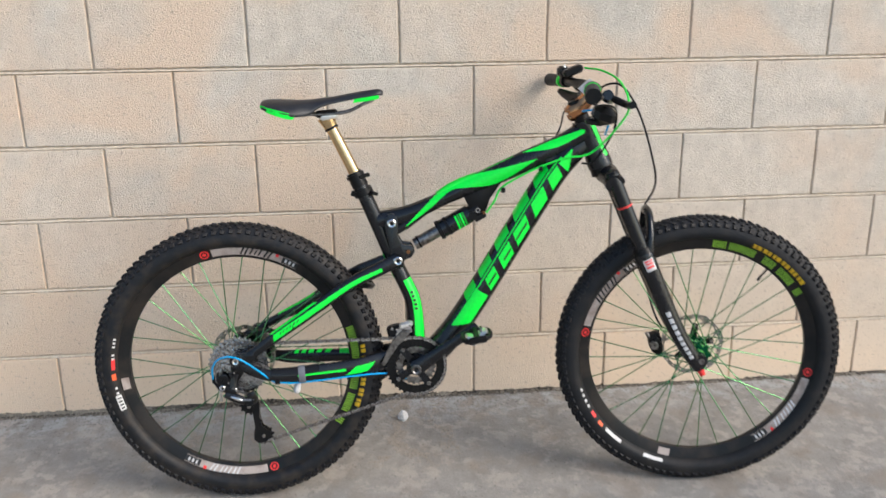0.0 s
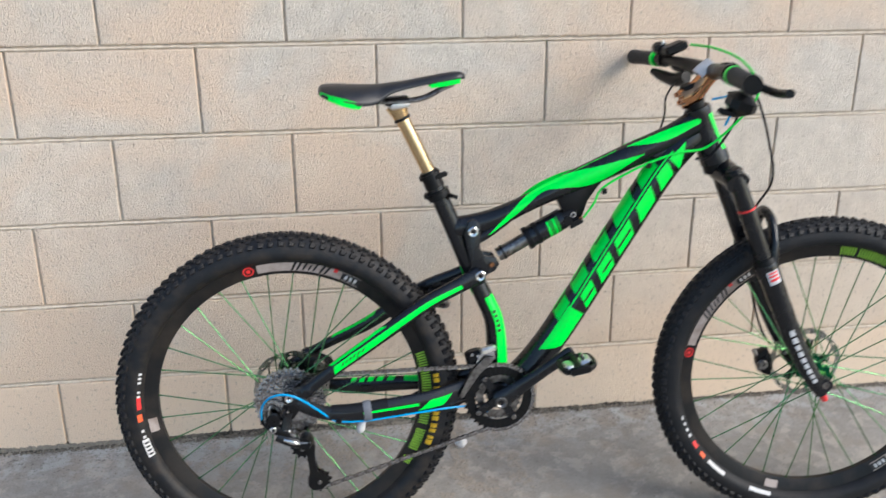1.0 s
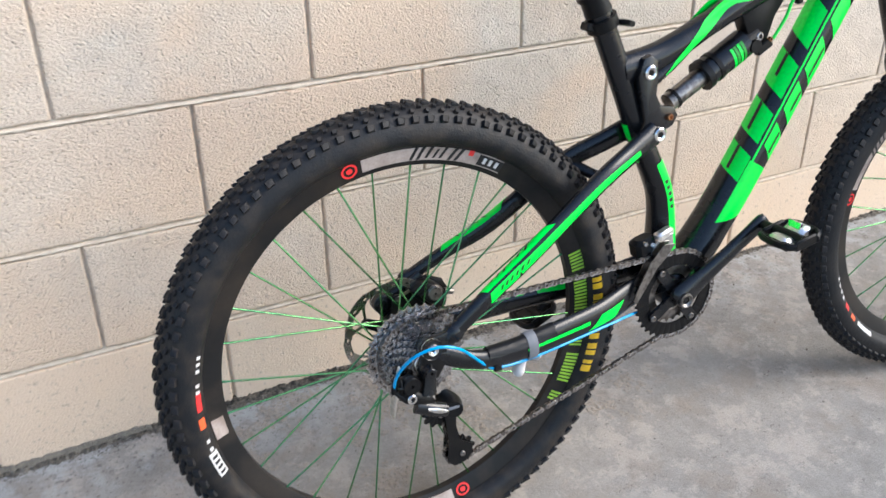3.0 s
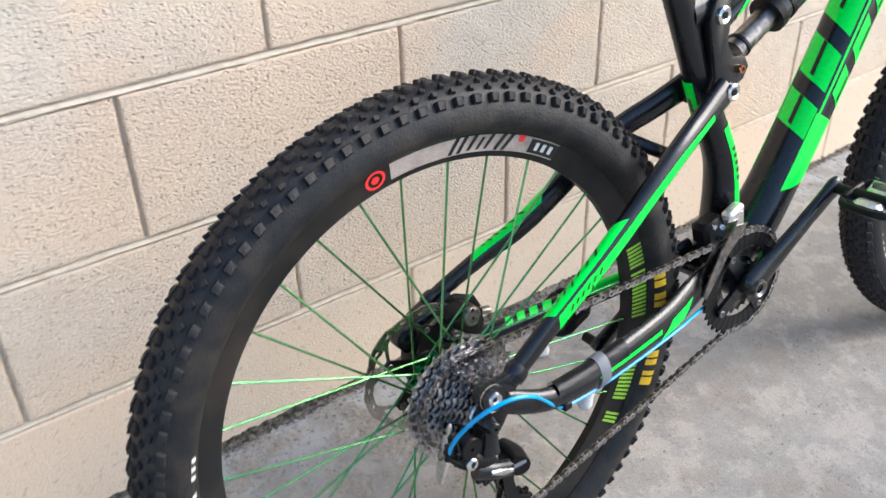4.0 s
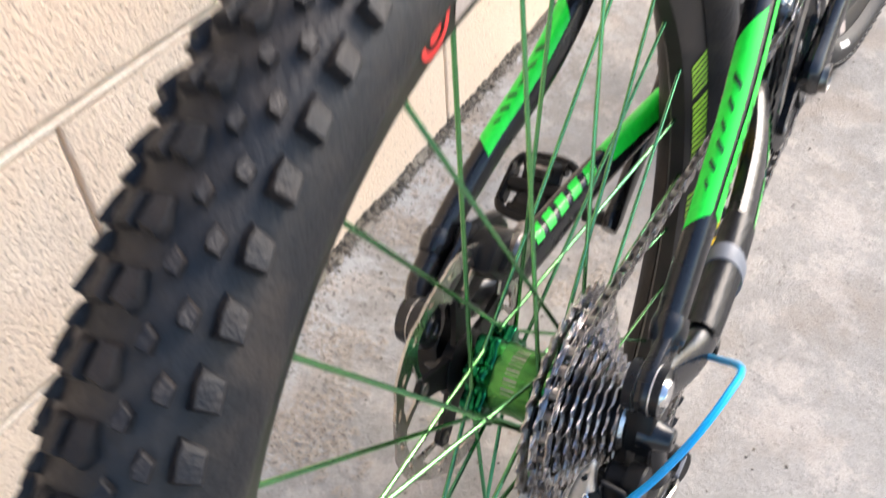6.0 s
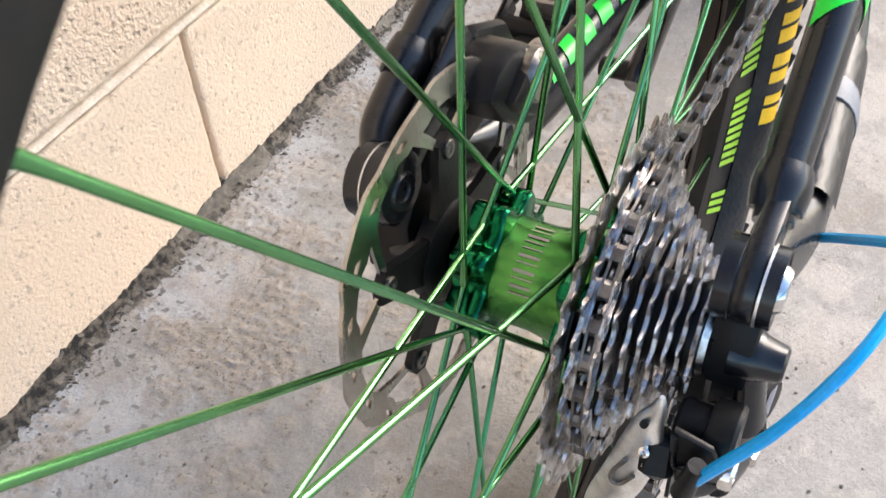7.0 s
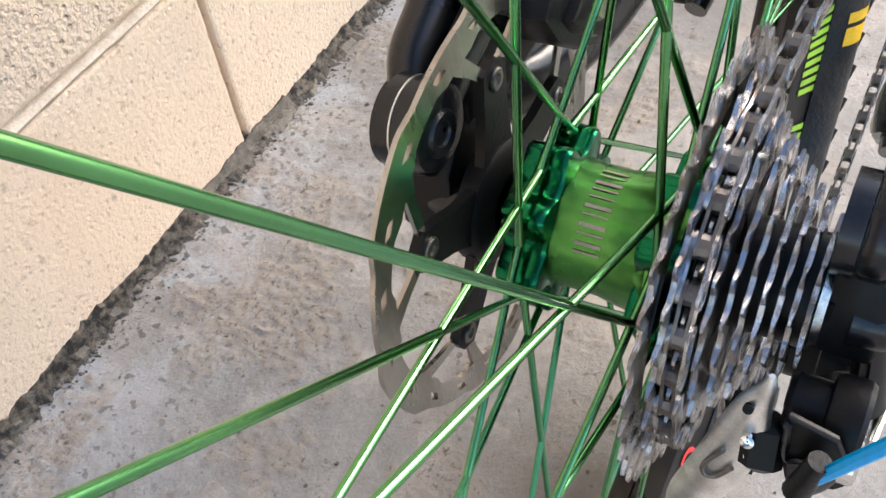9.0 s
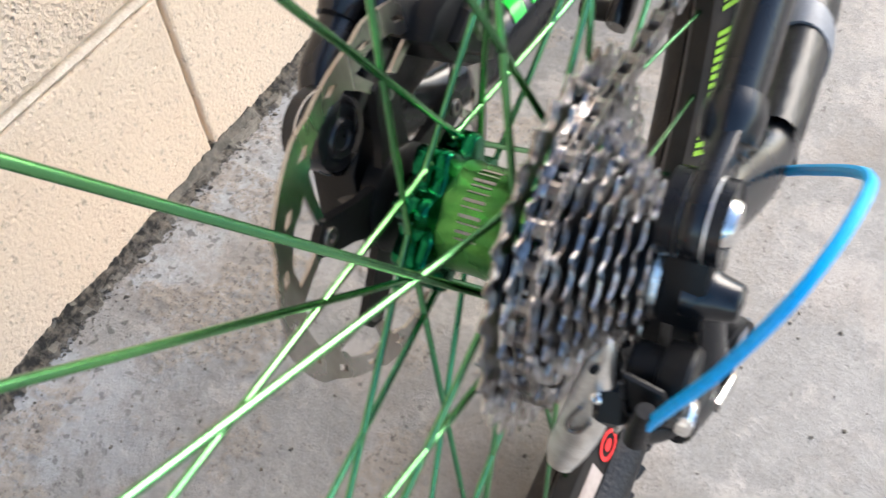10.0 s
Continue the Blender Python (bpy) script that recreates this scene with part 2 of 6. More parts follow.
def concrete():
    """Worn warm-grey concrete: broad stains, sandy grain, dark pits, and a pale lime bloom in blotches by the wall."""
    m = material("worn_concrete", (0.292, 0.275, 0.250), 0.82, scale=3.2, second=(0.232, 0.219, 0.200), amount=0.9, spec=0.3)
    nt, n = m.node_tree, m.node_tree.nodes
    b, hsv = n["Principled BSDF"], next(x for x in n if x.type == "HUE_SAT")
    geo = n.new("ShaderNodeNewGeometry")
    place = geo.outputs["Position"]
    for node in [x for x in n if x.type == "TEX_NOISE"]:
        nt.links.new(place, node.inputs["Vector"])

    def noise_at(scale, detail, rough, lo, hi, out0, out1):
        t, r = n.new("ShaderNodeTexNoise"), n.new("ShaderNodeMapRange")
        t.inputs["Scale"].default_value, t.inputs["Detail"].default_value, t.inputs["Roughness"].default_value = scale, detail, rough
        nt.links.new(place, t.inputs["Vector"])
        r.inputs[1].default_value, r.inputs[2].default_value, r.inputs[3].default_value, r.inputs[4].default_value = lo, hi, out0, out1
        nt.links.new(t.outputs[0], r.inputs[0])
        return r.outputs[0]

    def maths(kind, a, c):
        t = n.new("ShaderNodeMath")
        t.operation = kind
        for k, v in enumerate((a, c)):
            if isinstance(v, (int, float)):
                t.inputs[k].default_value = v
            else:
                nt.links.new(v, t.inputs[k])
        return t.outputs[0]

    def blend(share, under, colour):
        t = n.new("ShaderNodeMix")
        t.data_type = "RGBA"
        t.inputs[7].default_value = (*colour, 1)
        nt.links.new(share, t.inputs[0]), nt.links.new(under, t.inputs[6])
        return t.outputs[2]

    sand = noise_at(130, 8, 0.8, 0.32, 0.68, 0.87, 1.13)
    dark = n.new("ShaderNodeVectorMath")
    dark.operation = "SCALE"
    nt.links.new(hsv.outputs[0], dark.inputs[0]), nt.links.new(sand, dark.inputs["Scale"])
    colour = blend(noise_at(15, 10, 0.72, 0.51, 0.58, 0.0, 0.75), dark.outputs[0], (0.395, 0.358, 0.318))
    colour = blend(noise_at(7, 7, 0.6, 0.52, 0.66, 0.0, 0.65), colour, (0.262, 0.222, 0.182))
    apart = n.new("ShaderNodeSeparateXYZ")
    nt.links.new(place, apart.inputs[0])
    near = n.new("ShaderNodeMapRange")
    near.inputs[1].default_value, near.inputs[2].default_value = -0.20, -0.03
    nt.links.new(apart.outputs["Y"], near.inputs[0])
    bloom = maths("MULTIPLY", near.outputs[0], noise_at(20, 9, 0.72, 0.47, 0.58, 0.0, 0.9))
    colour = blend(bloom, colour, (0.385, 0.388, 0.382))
    holes = maths("MULTIPLY", near.outputs[0], noise_at(125, 2, 0.5, 0.60, 0.66, 0.0, 0.75))
    colour = blend(holes, colour, (0.10, 0.095, 0.085))
    scabs = n.new("ShaderNodeAttribute")
    scabs.attribute_name = "crust"
    colour = blend(maths("MULTIPLY", scabs.outputs["Fac"], noise_at(190, 6, 0.75, 0.42, 0.52, 0.0, 0.9)), colour, (0.33, 0.282, 0.228))
    colour = blend(maths("MULTIPLY", scabs.outputs["Fac"], noise_at(230, 4, 0.6, 0.57, 0.64, 0.0, 0.7)), colour, (0.10, 0.085, 0.07))
    gated = maths("MULTIPLY", noise_at(150, 3, 0.55, 0.62, 0.70, 0.0, 1.0), noise_at(17, 5, 0.65, 0.46, 0.58, 0.0, 1.0))
    colour = blend(maths("MULTIPLY", gated, 0.6), colour, (0.08, 0.07, 0.06))
    nt.links.new(colour, b.inputs["Base Color"])
    height = maths("SUBTRACT", maths("ADD", noise_at(210, 6, 0.7, 0.25, 0.75, 0.0, 0.9), noise_at(48, 10, 0.7, 0.25, 0.75, 0.0, 1.0)), gated)
    bump = n.new("ShaderNodeBump")
    bump.inputs["Strength"].default_value, bump.inputs["Distance"].default_value = 0.4, 0.004
    nt.links.new(height, bump.inputs["Height"]), nt.links.new(bump.outputs[0], b.inputs["Normal"])
    return m


def wall_foot():
    """Crusted dirt in the corner: nearly black in ragged blotches, sandy grey elsewhere."""
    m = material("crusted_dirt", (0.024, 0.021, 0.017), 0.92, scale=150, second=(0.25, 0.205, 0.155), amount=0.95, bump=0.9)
    nt, n = m.node_tree, m.node_tree.nodes
    geo, apart, cloud = n.new("ShaderNodeNewGeometry"), n.new("ShaderNodeSeparateXYZ"), n.new("ShaderNodeTexNoise")
    nt.links.new(geo.outputs["Position"], apart.inputs[0]), nt.links.new(geo.outputs["Position"], cloud.inputs["Vector"])
    cloud.inputs["Scale"].default_value, cloud.inputs["Detail"].default_value, cloud.inputs["Roughness"].default_value = 95, 8, 0.75
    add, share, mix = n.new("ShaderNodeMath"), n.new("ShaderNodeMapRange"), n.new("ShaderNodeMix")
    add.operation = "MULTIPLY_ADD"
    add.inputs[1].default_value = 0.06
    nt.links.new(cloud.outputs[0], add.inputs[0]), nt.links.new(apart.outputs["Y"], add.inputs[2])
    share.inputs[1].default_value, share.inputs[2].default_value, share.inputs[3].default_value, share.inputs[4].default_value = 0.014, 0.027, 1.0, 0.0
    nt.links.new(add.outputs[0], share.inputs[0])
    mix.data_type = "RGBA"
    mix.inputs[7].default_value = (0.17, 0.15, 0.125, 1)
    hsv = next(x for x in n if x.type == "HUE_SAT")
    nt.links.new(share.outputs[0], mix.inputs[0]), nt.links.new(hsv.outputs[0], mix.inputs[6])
    tone, spread = n.new("ShaderNodeMapRange"), n.new("ShaderNodeMix")
    tone.inputs[1].default_value, tone.inputs[2].default_value, tone.inputs[4].default_value = 0.55, 1.0, 0.75
    nt.links.new(geo.outputs["Random Per Island"], tone.inputs[0]), nt.links.new(tone.outputs[0], spread.inputs[0])
    spread.data_type = "RGBA"
    spread.inputs[7].default_value = (0.36, 0.32, 0.26, 1)
    nt.links.new(mix.outputs[2], spread.inputs[6])
    nt.links.new(spread.outputs[2], n["Principled BSDF"].inputs["Base Color"])
    return m


GRIT = wall_foot()
CREAM = wall_paint()
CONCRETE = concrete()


# ---- mesh helpers ----
class Shape:
    """Collects vertices and faces of one mesh."""

    def __init__(self):
        self.v, self.f = [], []

    def add(self, verts, faces):
        k = len(self.v)
        self.v += [tuple(p) for p in verts]
        self.f += [tuple(i + k for i in face) for face in faces]
        return self

    def moved(self, m):
        self.v = [tuple(m @ Vector(p)) for p in self.v]
        return self

    def join(self, other, m=None):
        return self.add([tuple(m @ Vector(p)) for p in other.v] if m else other.v, other.f)


def part(name, shape, mat, parent=None, label="", m=None, angle=35, data=None):
    """Links a shape as one mesh object under a thing or a part."""
    if data is None:
        data = bpy.data.meshes.new(name)
        data.from_pydata(shape.v, [], shape.f)
        bm = bmesh.new()
        bm.from_mesh(data)
        bmesh.ops.recalc_face_normals(bm, faces=bm.faces)
        bm.to_mesh(data)
        bm.free()
        data.polygons.foreach_set("use_smooth", [True] * len(data.polygons))
        data.set_sharp_from_angle(angle=radians(angle))
        data.materials.append(mat)
    ob = new(name, data)
    ob.parent = parent
    if m is not None:
        ob.matrix_basis = m
    if label:
        ob["label"] = label
    return ob


def grid(rows, closed=False, cap=False):
    """A skin over rows of points; closed: the rows are rings."""
    s, n = Shape(), len(rows[0])
    faces = []
    for i in range(len(rows) - 1):
        for j in range(n if closed else n - 1):
            k = (j + 1) % n
            faces.append((i * n + j, i * n + k, (i + 1) * n + k, (i + 1) * n + j))
    if cap:
        faces += [tuple(range(n)), tuple(range((len(rows) - 1) * n, len(rows) * n))]
    return s.add([p for row in rows for p in row], faces)


def smooth_path(points, n):
    """n + 1 points on a Catmull-Rom curve through the given rows of numbers."""
    p = np.array(points, float)
    p = np.vstack([2 * p[0] - p[1], p, 2 * p[-1] - p[-2]])
    out = []
    for u in np.linspace(0, len(p) - 3 - 1e-9, n + 1):
        i, t = int(u), u - int(u)
        a, b, c, d = p[i : i + 4]
        out.append(0.5 * (2 * b + (c - a) * t + (2 * a - 5 * b + 4 * c - d) * t * t + (3 * b - a - 3 * c + d) * t**3))
    return out


class Tube:
    """A tube of changing oval section. Stations: x, y, z, half depth in its plane, half width across."""

    def __init__(self, stations, n=24, side=(0, -1, 0)):
        self.rows = smooth_path(stations, n)
        self.n, self.side = n, Vector(side)

    def surf(self, s, deg, off=0.0):
        """The skin at s (0 to 1): deg 0 is above the tube, 90 its right side."""
        u = min(max(s, 0), 1) * self.n
        i = min(int(u), self.n - 1)
        r = self.rows[i] + (self.rows[i + 1] - self.rows[i]) * (u - i)
        lo, hi = self.rows[max(i - 1, 0)], self.rows[min(i + 2, self.n)]
        along = Vector(hi[:3] - lo[:3]).normalized()
        across = (self.side - along * self.side.dot(along)).normalized()
        over = along.cross(across)
        a = radians(deg)
        return Vector(r[:3]) + over * math.cos(a) * (r[3] + off) + across * math.sin(a) * (r[4] + off)

    def skin(self, seg=20):
        return grid([[self.surf(i / self.n, 360 * j / seg) for j in range(seg)] for i in range(self.n + 1)], True, True)

    def patch(self, s0, s1, first, last, off=0.0006, n=14, k=8):
        """A thin print on the skin from s0 to s1, between two angles at its start and two at its end."""
        rows = []
        for i in range(n + 1):
            t = i / n
            a, b = first[0] + (last[0] - first[0]) * t, first[1] + (last[1] - first[1]) * t
            rows.append([self.surf(s0 + (s1 - s0) * t, a + (b - a) * j / k, off) for j in range(k + 1)])
        return grid(rows)

    def slant(self, s0, s1, a0, a1, lean, off=0.0006, n=5, k=6):
        """A print whose ends slant by lean (in s) from the angle a0 to a1."""
        return grid([[self.surf(s0 + (s1 - s0) * i / n + lean * j / k, a0 + (a1 - a0) * j / k, off) for j in range(k + 1)] for i in range(n + 1)])


def hose(points, r, n=40, seg=8):
    return Tube([(*p, r, r) for p in points], n, (0.3, -0.9, 0.31)).skin(seg)


def rod(a, b, r, r2=None, seg=14):
    a, b = Vector(a), Vector(b)
    q = (b - a).to_track_quat("Z", "Y")
    rows = [[p + q @ Vector((math.cos(t) * rad, math.sin(t) * rad, 0)) for t in np.linspace(0, 2 * math.pi, seg, False)] for p, rad in ((a, r), (b, r if r2 is None else r2))]
    return grid(rows, True, True)


def lathe(profile, seg=48, closed=False, cap=False):
    """Turns rows of radius, y about the y axis."""
    ring = list(profile) + ([profile[0]] if closed else [])
    return grid([[(r * math.cos(t), y, r * math.sin(t)) for t in np.linspace(0, 2 * math.pi, seg, False)] for r, y in ring], True, cap)


def bolt(at, r=0.006, h=0.004, direction=-1):
    """A round bolt head with a hex socket, facing along y."""
    x, y, z = at
    s = Shape()
    prof = [(r * 0.45, 0.0 - h * 0.3), (r * 0.5, h), (r * 0.85, h), (r, h * 0.6), (r, -0.002)]
    s.join(lathe([(0.0004, h * 0.2), (r * 0.45, h * 0.2)] + prof[1:], 12))
    return s.moved(Matrix.Translation((x, y, z)) @ Matrix.Diagonal((1, direction, 1, 1)))


def box(size, m=None, bevel=0.15):
    """A block with chamfered edges."""
    x, y, z = (v / 2 for v in size)
    c = min(size) * bevel
    s = Shape()
    rows = []
    for h, g in ((-z, c), (-z + c, 0), (z - c, 0), (z, c)):
        a, b = x - g, y - g
        rows.append([(a - c, -b, h), (a, -b + c, h), (a, b - c, h), (a - c, b, h), (-a + c, b, h), (-a, b - c, h), (-a, -b + c, h), (-a + c, -b, h)])
    s.join(grid(rows, True, True))
    return s.moved(m) if m else s


def plate(outline, y0, y1):
    """A flat piece with the outline (x, z), from y0 to y1."""
    n = len(outline)
    return Shape().add([(x, y0, z) for x, z in outline] + [(x, y1, z) for x, z in outline], [tuple(range(n)), tuple(range(n, 2 * n))] + [(i, (i + 1) % n, n + (i + 1) % n, n + i) for i in range(n)])


def slab(outline, y0, y1, c=0.002):
    """A flat piece like plate(), with its edges rounded off by c."""
    n = len(outline)
    area = sum(outline[i][0] * outline[(i + 1) % n][1] - outline[(i + 1) % n][0] * outline[i][1] for i in range(n))
    flip = 1 if area > 0 else -1
    inward = []
    for i in range(n):
        a, b, d = (Vector(outline[k % n]) for k in (i - 1, i, i + 1))
        e, f = (b - a).normalized(), (d - b).normalized()
        inward.append(Vector((-(e.y + f.y), e.x + f.x)).normalized() * flip)
    y0, y1 = min(y0, y1), max(y0, y1)
    c = min(c, (y1 - y0) * 0.45)
    rows = []
    for y, q in ((y0, c), (y0 + 0.3 * c, 0.3 * c), (y0 + c, 0.0), (y1 - c, 0.0), (y1 - 0.3 * c, 0.3 * c), (y1, c)):
        rows.append([(x + v.x * q, y, z + v.y * q) for (x, z), v in zip(outline, inward)])
    return grid(rows, True, True)


def link_plate(a, b, ra, rb, y0, y1, waist=1.0):
    """A bar with two round ends at a and b (x, z)."""
    a, b = Vector((a[0], a[1])), Vector((b[0], b[1]))
    t = math.atan2(b.y - a.y, b.x - a.x)
    pts = [(b.x + rb * math.cos(t + w), b.y + rb * math.sin(t + w)) for w in np.linspace(-1.45, 1.45, 9)]
    mid = (a + b) / 2
    side = Vector((-math.sin(t), math.cos(t))) * (ra + rb) / 2 * waist
    pts += [tuple(mid + side)] if waist != 1.0 else []
    pts += [(a.x + ra * math.cos(t + w), a.y + ra * math.sin(t + w)) for w in np.linspace(math.pi - 1.45, math.pi + 1.45, 9)]
    pts += [tuple(mid - side)] if waist != 1.0 else []
    return plate(pts, y0, y1)


# ---- setting ----
COURSE, LENGTH, JOINT, BED = 0.2032, 0.4064, 0.0048, 0.0106
GROUND_AT_WALL, FALL = 0.016, 0.07


def ground_z(y):
    return GROUND_AT_WALL + FALL * max(y, -3.0)


def relief(x, y):
    """Height of the worn surface and how far it is crusted: gentle waves, and a flaked patch and sandy scabs by the wall."""
    if not (-3 < y < -0.004 and -4 < x < 8):
        return 0.0, 0.0
    h, rough = 0.0025 * noise.noise((x * 2.3, y * 2.3, 3)) * min(1.0, -y / 0.15), 0.0
    if -0.8 < x < 0.2 and y > -0.4:
        edge = max(0.0, min(1.0, (x + 0.8) / 0.08, (0.2 - x) / 0.08, (y + 0.4) / 0.08, -y / 0.02))
        d = math.hypot((x + 0.335) / 0.055, (y + 0.122) / 0.042) + 0.6 * noise.noise((x * 42, y * 42, 1)) + 0.3 * noise.noise((x * 110, y * 110, 7))
        flake = min(1.0, max(0.0, (1.0 - d) * 9))
        scab = min(1.0, max(0.0, (noise.noise((x * 15, y * 15, 8)) + 0.5 * noise.noise((x * 60, y * 60, 6)) + 0.25 * noise.noise((x * 150, y * 150, 6)) - 0.16) * 12))
        rough = edge * max(flake, scab * 0.8)
        h += rough * (0.0012 + 0.0014 * noise.noise((x * 120, y * 120, 2)) + 0.0020 * noise.noise((x * 250, y * 250, 5))) + edge * 0.0005 * noise.noise((x * 90, y * 90, 4))
    return h, rough


def build_ground():
    xs = [-400, -40, -8] + [i * 0.25 for i in range(-16, -3)] + [-0.8 + 0.0025 * i for i in range(401)] + [0.25 * i for i in range(1, 33)] + [14, 60, 400]
    ys = [1.5, 0.4, 0.0] + [-0.0025 * i for i in range(1, 161)] + [-0.1 * i for i in range(5, 31)] + [-5, -12, -40, -400]
    crust, rows = [], []
    for y in ys:
        row = []
        for x in xs:
            h, c = relief(x, y)
            row.append((x, y, ground_z(min(y, 0.0)) + h))
            crust.append(c)
        rows.append(row)
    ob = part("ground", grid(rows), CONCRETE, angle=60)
    ob.data.attributes.new("crust", "FLOAT", "POINT").data.foreach_set("value", crust)
    return tagged(ob, "worn grey concrete ground with pale stains", "ground", kind="structure")


ground = build_ground()

wall = part("wall_north", box((11.0, 0.19, 2.6), pose(1.4, 0.1018, 1.2), 0.02), MORTAR)
tagged(wall, "cream painted concrete block wall with recessed joints", "wall", kind="structure")


# ---- mountain bike ----
bike = new("mountain_bike")
bike.empty_display_size = 0.2
bike.matrix_world = pose(-0.432, -0.410, 0.339, -5.2, 0, -2.2)
tagged(bike, "black and neon green mountain bike leaning on the block wall", "bicycle")

AXIS_TOP = Vector((0.838, 0, 0.600))
FORK = Matrix(((0.9219, 0, -0.3875, AXIS_TOP.x), (0, 1, 0, 0), (0.3875, 0, 0.9219, AXIS_TOP.z), (0, 0, 0, 1))) @ pose(0, 0, 0, 0, 0, -7.0)
FRONT_AXLE = FORK @ Matrix.Translation((0.049, 0, -0.677)) @ pose(0, 0, 0, 0, 22.8, 0)
REAR_AXLE = Matrix.Identity(4)
REAR_WHEEL = Matrix.Translation((0.001, 0.005, 0))

RM, OUT, IN, SIDE = 0.314, 0.0365, 0.0215, 0.0312


def tyre_point(deg, phi, off=0.0):
    """A point on the tyre: phi 0 at the tread's middle, minus towards the right sidewall."""
    a, p = radians(deg), radians(phi)
    c = math.cos(p)
    r = RM + ((OUT if c > 0 else IN) + off) * c
    return (r * math.cos(a), (SIDE + off) * math.sin(p), r * math.sin(a))


def tyre_print(a0, a1, p0, p1, off=0.0005, n=4, lean=0.0):
    return grid([[tyre_point(a0 + (a1 - a0) * i / n + lean * j / 3, p0 + (p1 - p0) * j / 3, off) for j in range(4)] for i in range(n + 1)])


def rim_print(a0, a1, f0=0.08, f1=0.92, off=0.0005, n=None, lean=0.0):
    """A print on the rim's right flank; f runs from its inner to its outer edge."""
    n = n or max(2, int(abs(a1 - a0) / 3))
    rows = []
    for i in range(n + 1):
        row = []
        for j in range(3):
            f = f0 + (f1 - f0) * j / 2
            a = radians(a0 + (a1 - a0) * i / n + lean * (f - f0))
            r, y = 0.2735 + (0.2955 - 0.2735) * f, -(0.0082 + 0.0060 * f) - off
            row.append((r * math.cos(a), y, r * math.sin(a)))
        rows.append(row)
    return grid(rows)


def knob(s, deg, phi, da, dp, h, outline, lean=0.0):
    """One tread block: a ramp that rises backwards to a steep, worn edge. outline: (along, across) corners."""
    pts, n = [], len(outline)
    for base, k, flat in ((-0.002, 1.06, 0.0), (0.72, 0.9, 0.5), (1.0, 0.72, 0.45)):
        for u, w in outline:
            rise = base if base < 0 else h * base * (1 - flat * 0.5 * (1 - u))
            pts.append(tyre_point(deg + u * da * k + lean * w, phi + w * dp * k, rise))
    s.add(pts, [tuple(range(2 * n, 3 * n))] + [(n * r + i, n * r + (i + 1) % n, n * r + n + (i + 1) % n, n * r + n + i) for r in (0, 1) for i in range(n)])


# Corners of the tread blocks, along and across, and the rows from the middle to the shoulder:
# place across, shift along, half length, half width, height, corners.
MIDDLE = ((-0.75, -1), (1, -1), (1, 0.55), (0.35, 1), (-1, 0.5))
SMALL = ((-1, -0.6), (0.2, -1), (1, -0.7), (0.8, 0.8), (-0.6, 1))
SHOULDER = ((-1, -0.8), (-0.2, -1), (1, -0.85), (0.8, 1), (-0.8, 1))
TREAD_ROWS = ((9.6, 0.0, 1.16, 8.4, 1.0, MIDDLE), (25.0, 0.55, 0.72, 5.2, 0.9, SMALL), (38.5, 0.12, 0.80, 5.6, 0.95, SMALL), (57.0, 0.02, 1.22, 8.6, 1.1, SHOULDER))


def sprocket(teeth, r_in, y0, y1, depth=0.0044):
    """A toothed wheel for a half-inch chain; the teeth thin out towards their tips."""
    r = 0.0127 / (2 * math.sin(math.pi / teeth))
    mid, half = (y0 + y1) / 2, (y1 - y0) / 2
    rows = [[], [], [], []]
    for i in range(teeth):
        for f, q, thin in ((0.0, -0.55, 1.0), (0.22, -0.40, 1.0), (0.37, 0.38, 0.8), (0.44, 0.66, 0.55), (0.56, 0.62, 0.55), (0.63, 0.34, 0.8), (0.78, -0.40, 1.0)):
            a = 2 * math.pi * (i + f) / teeth
            c, w, k = math.cos(a), math.sin(a), r + q * depth
            rows[0].append((r_in * c, mid - half, r_in * w)), rows[1].append((k * c, mid - half * thin, k * w))
            rows[2].append((k * c, mid + half * thin, k * w)), rows[3].append((r_in * c, mid + half, r_in * w))
    return grid(rows + [rows[0]], True)


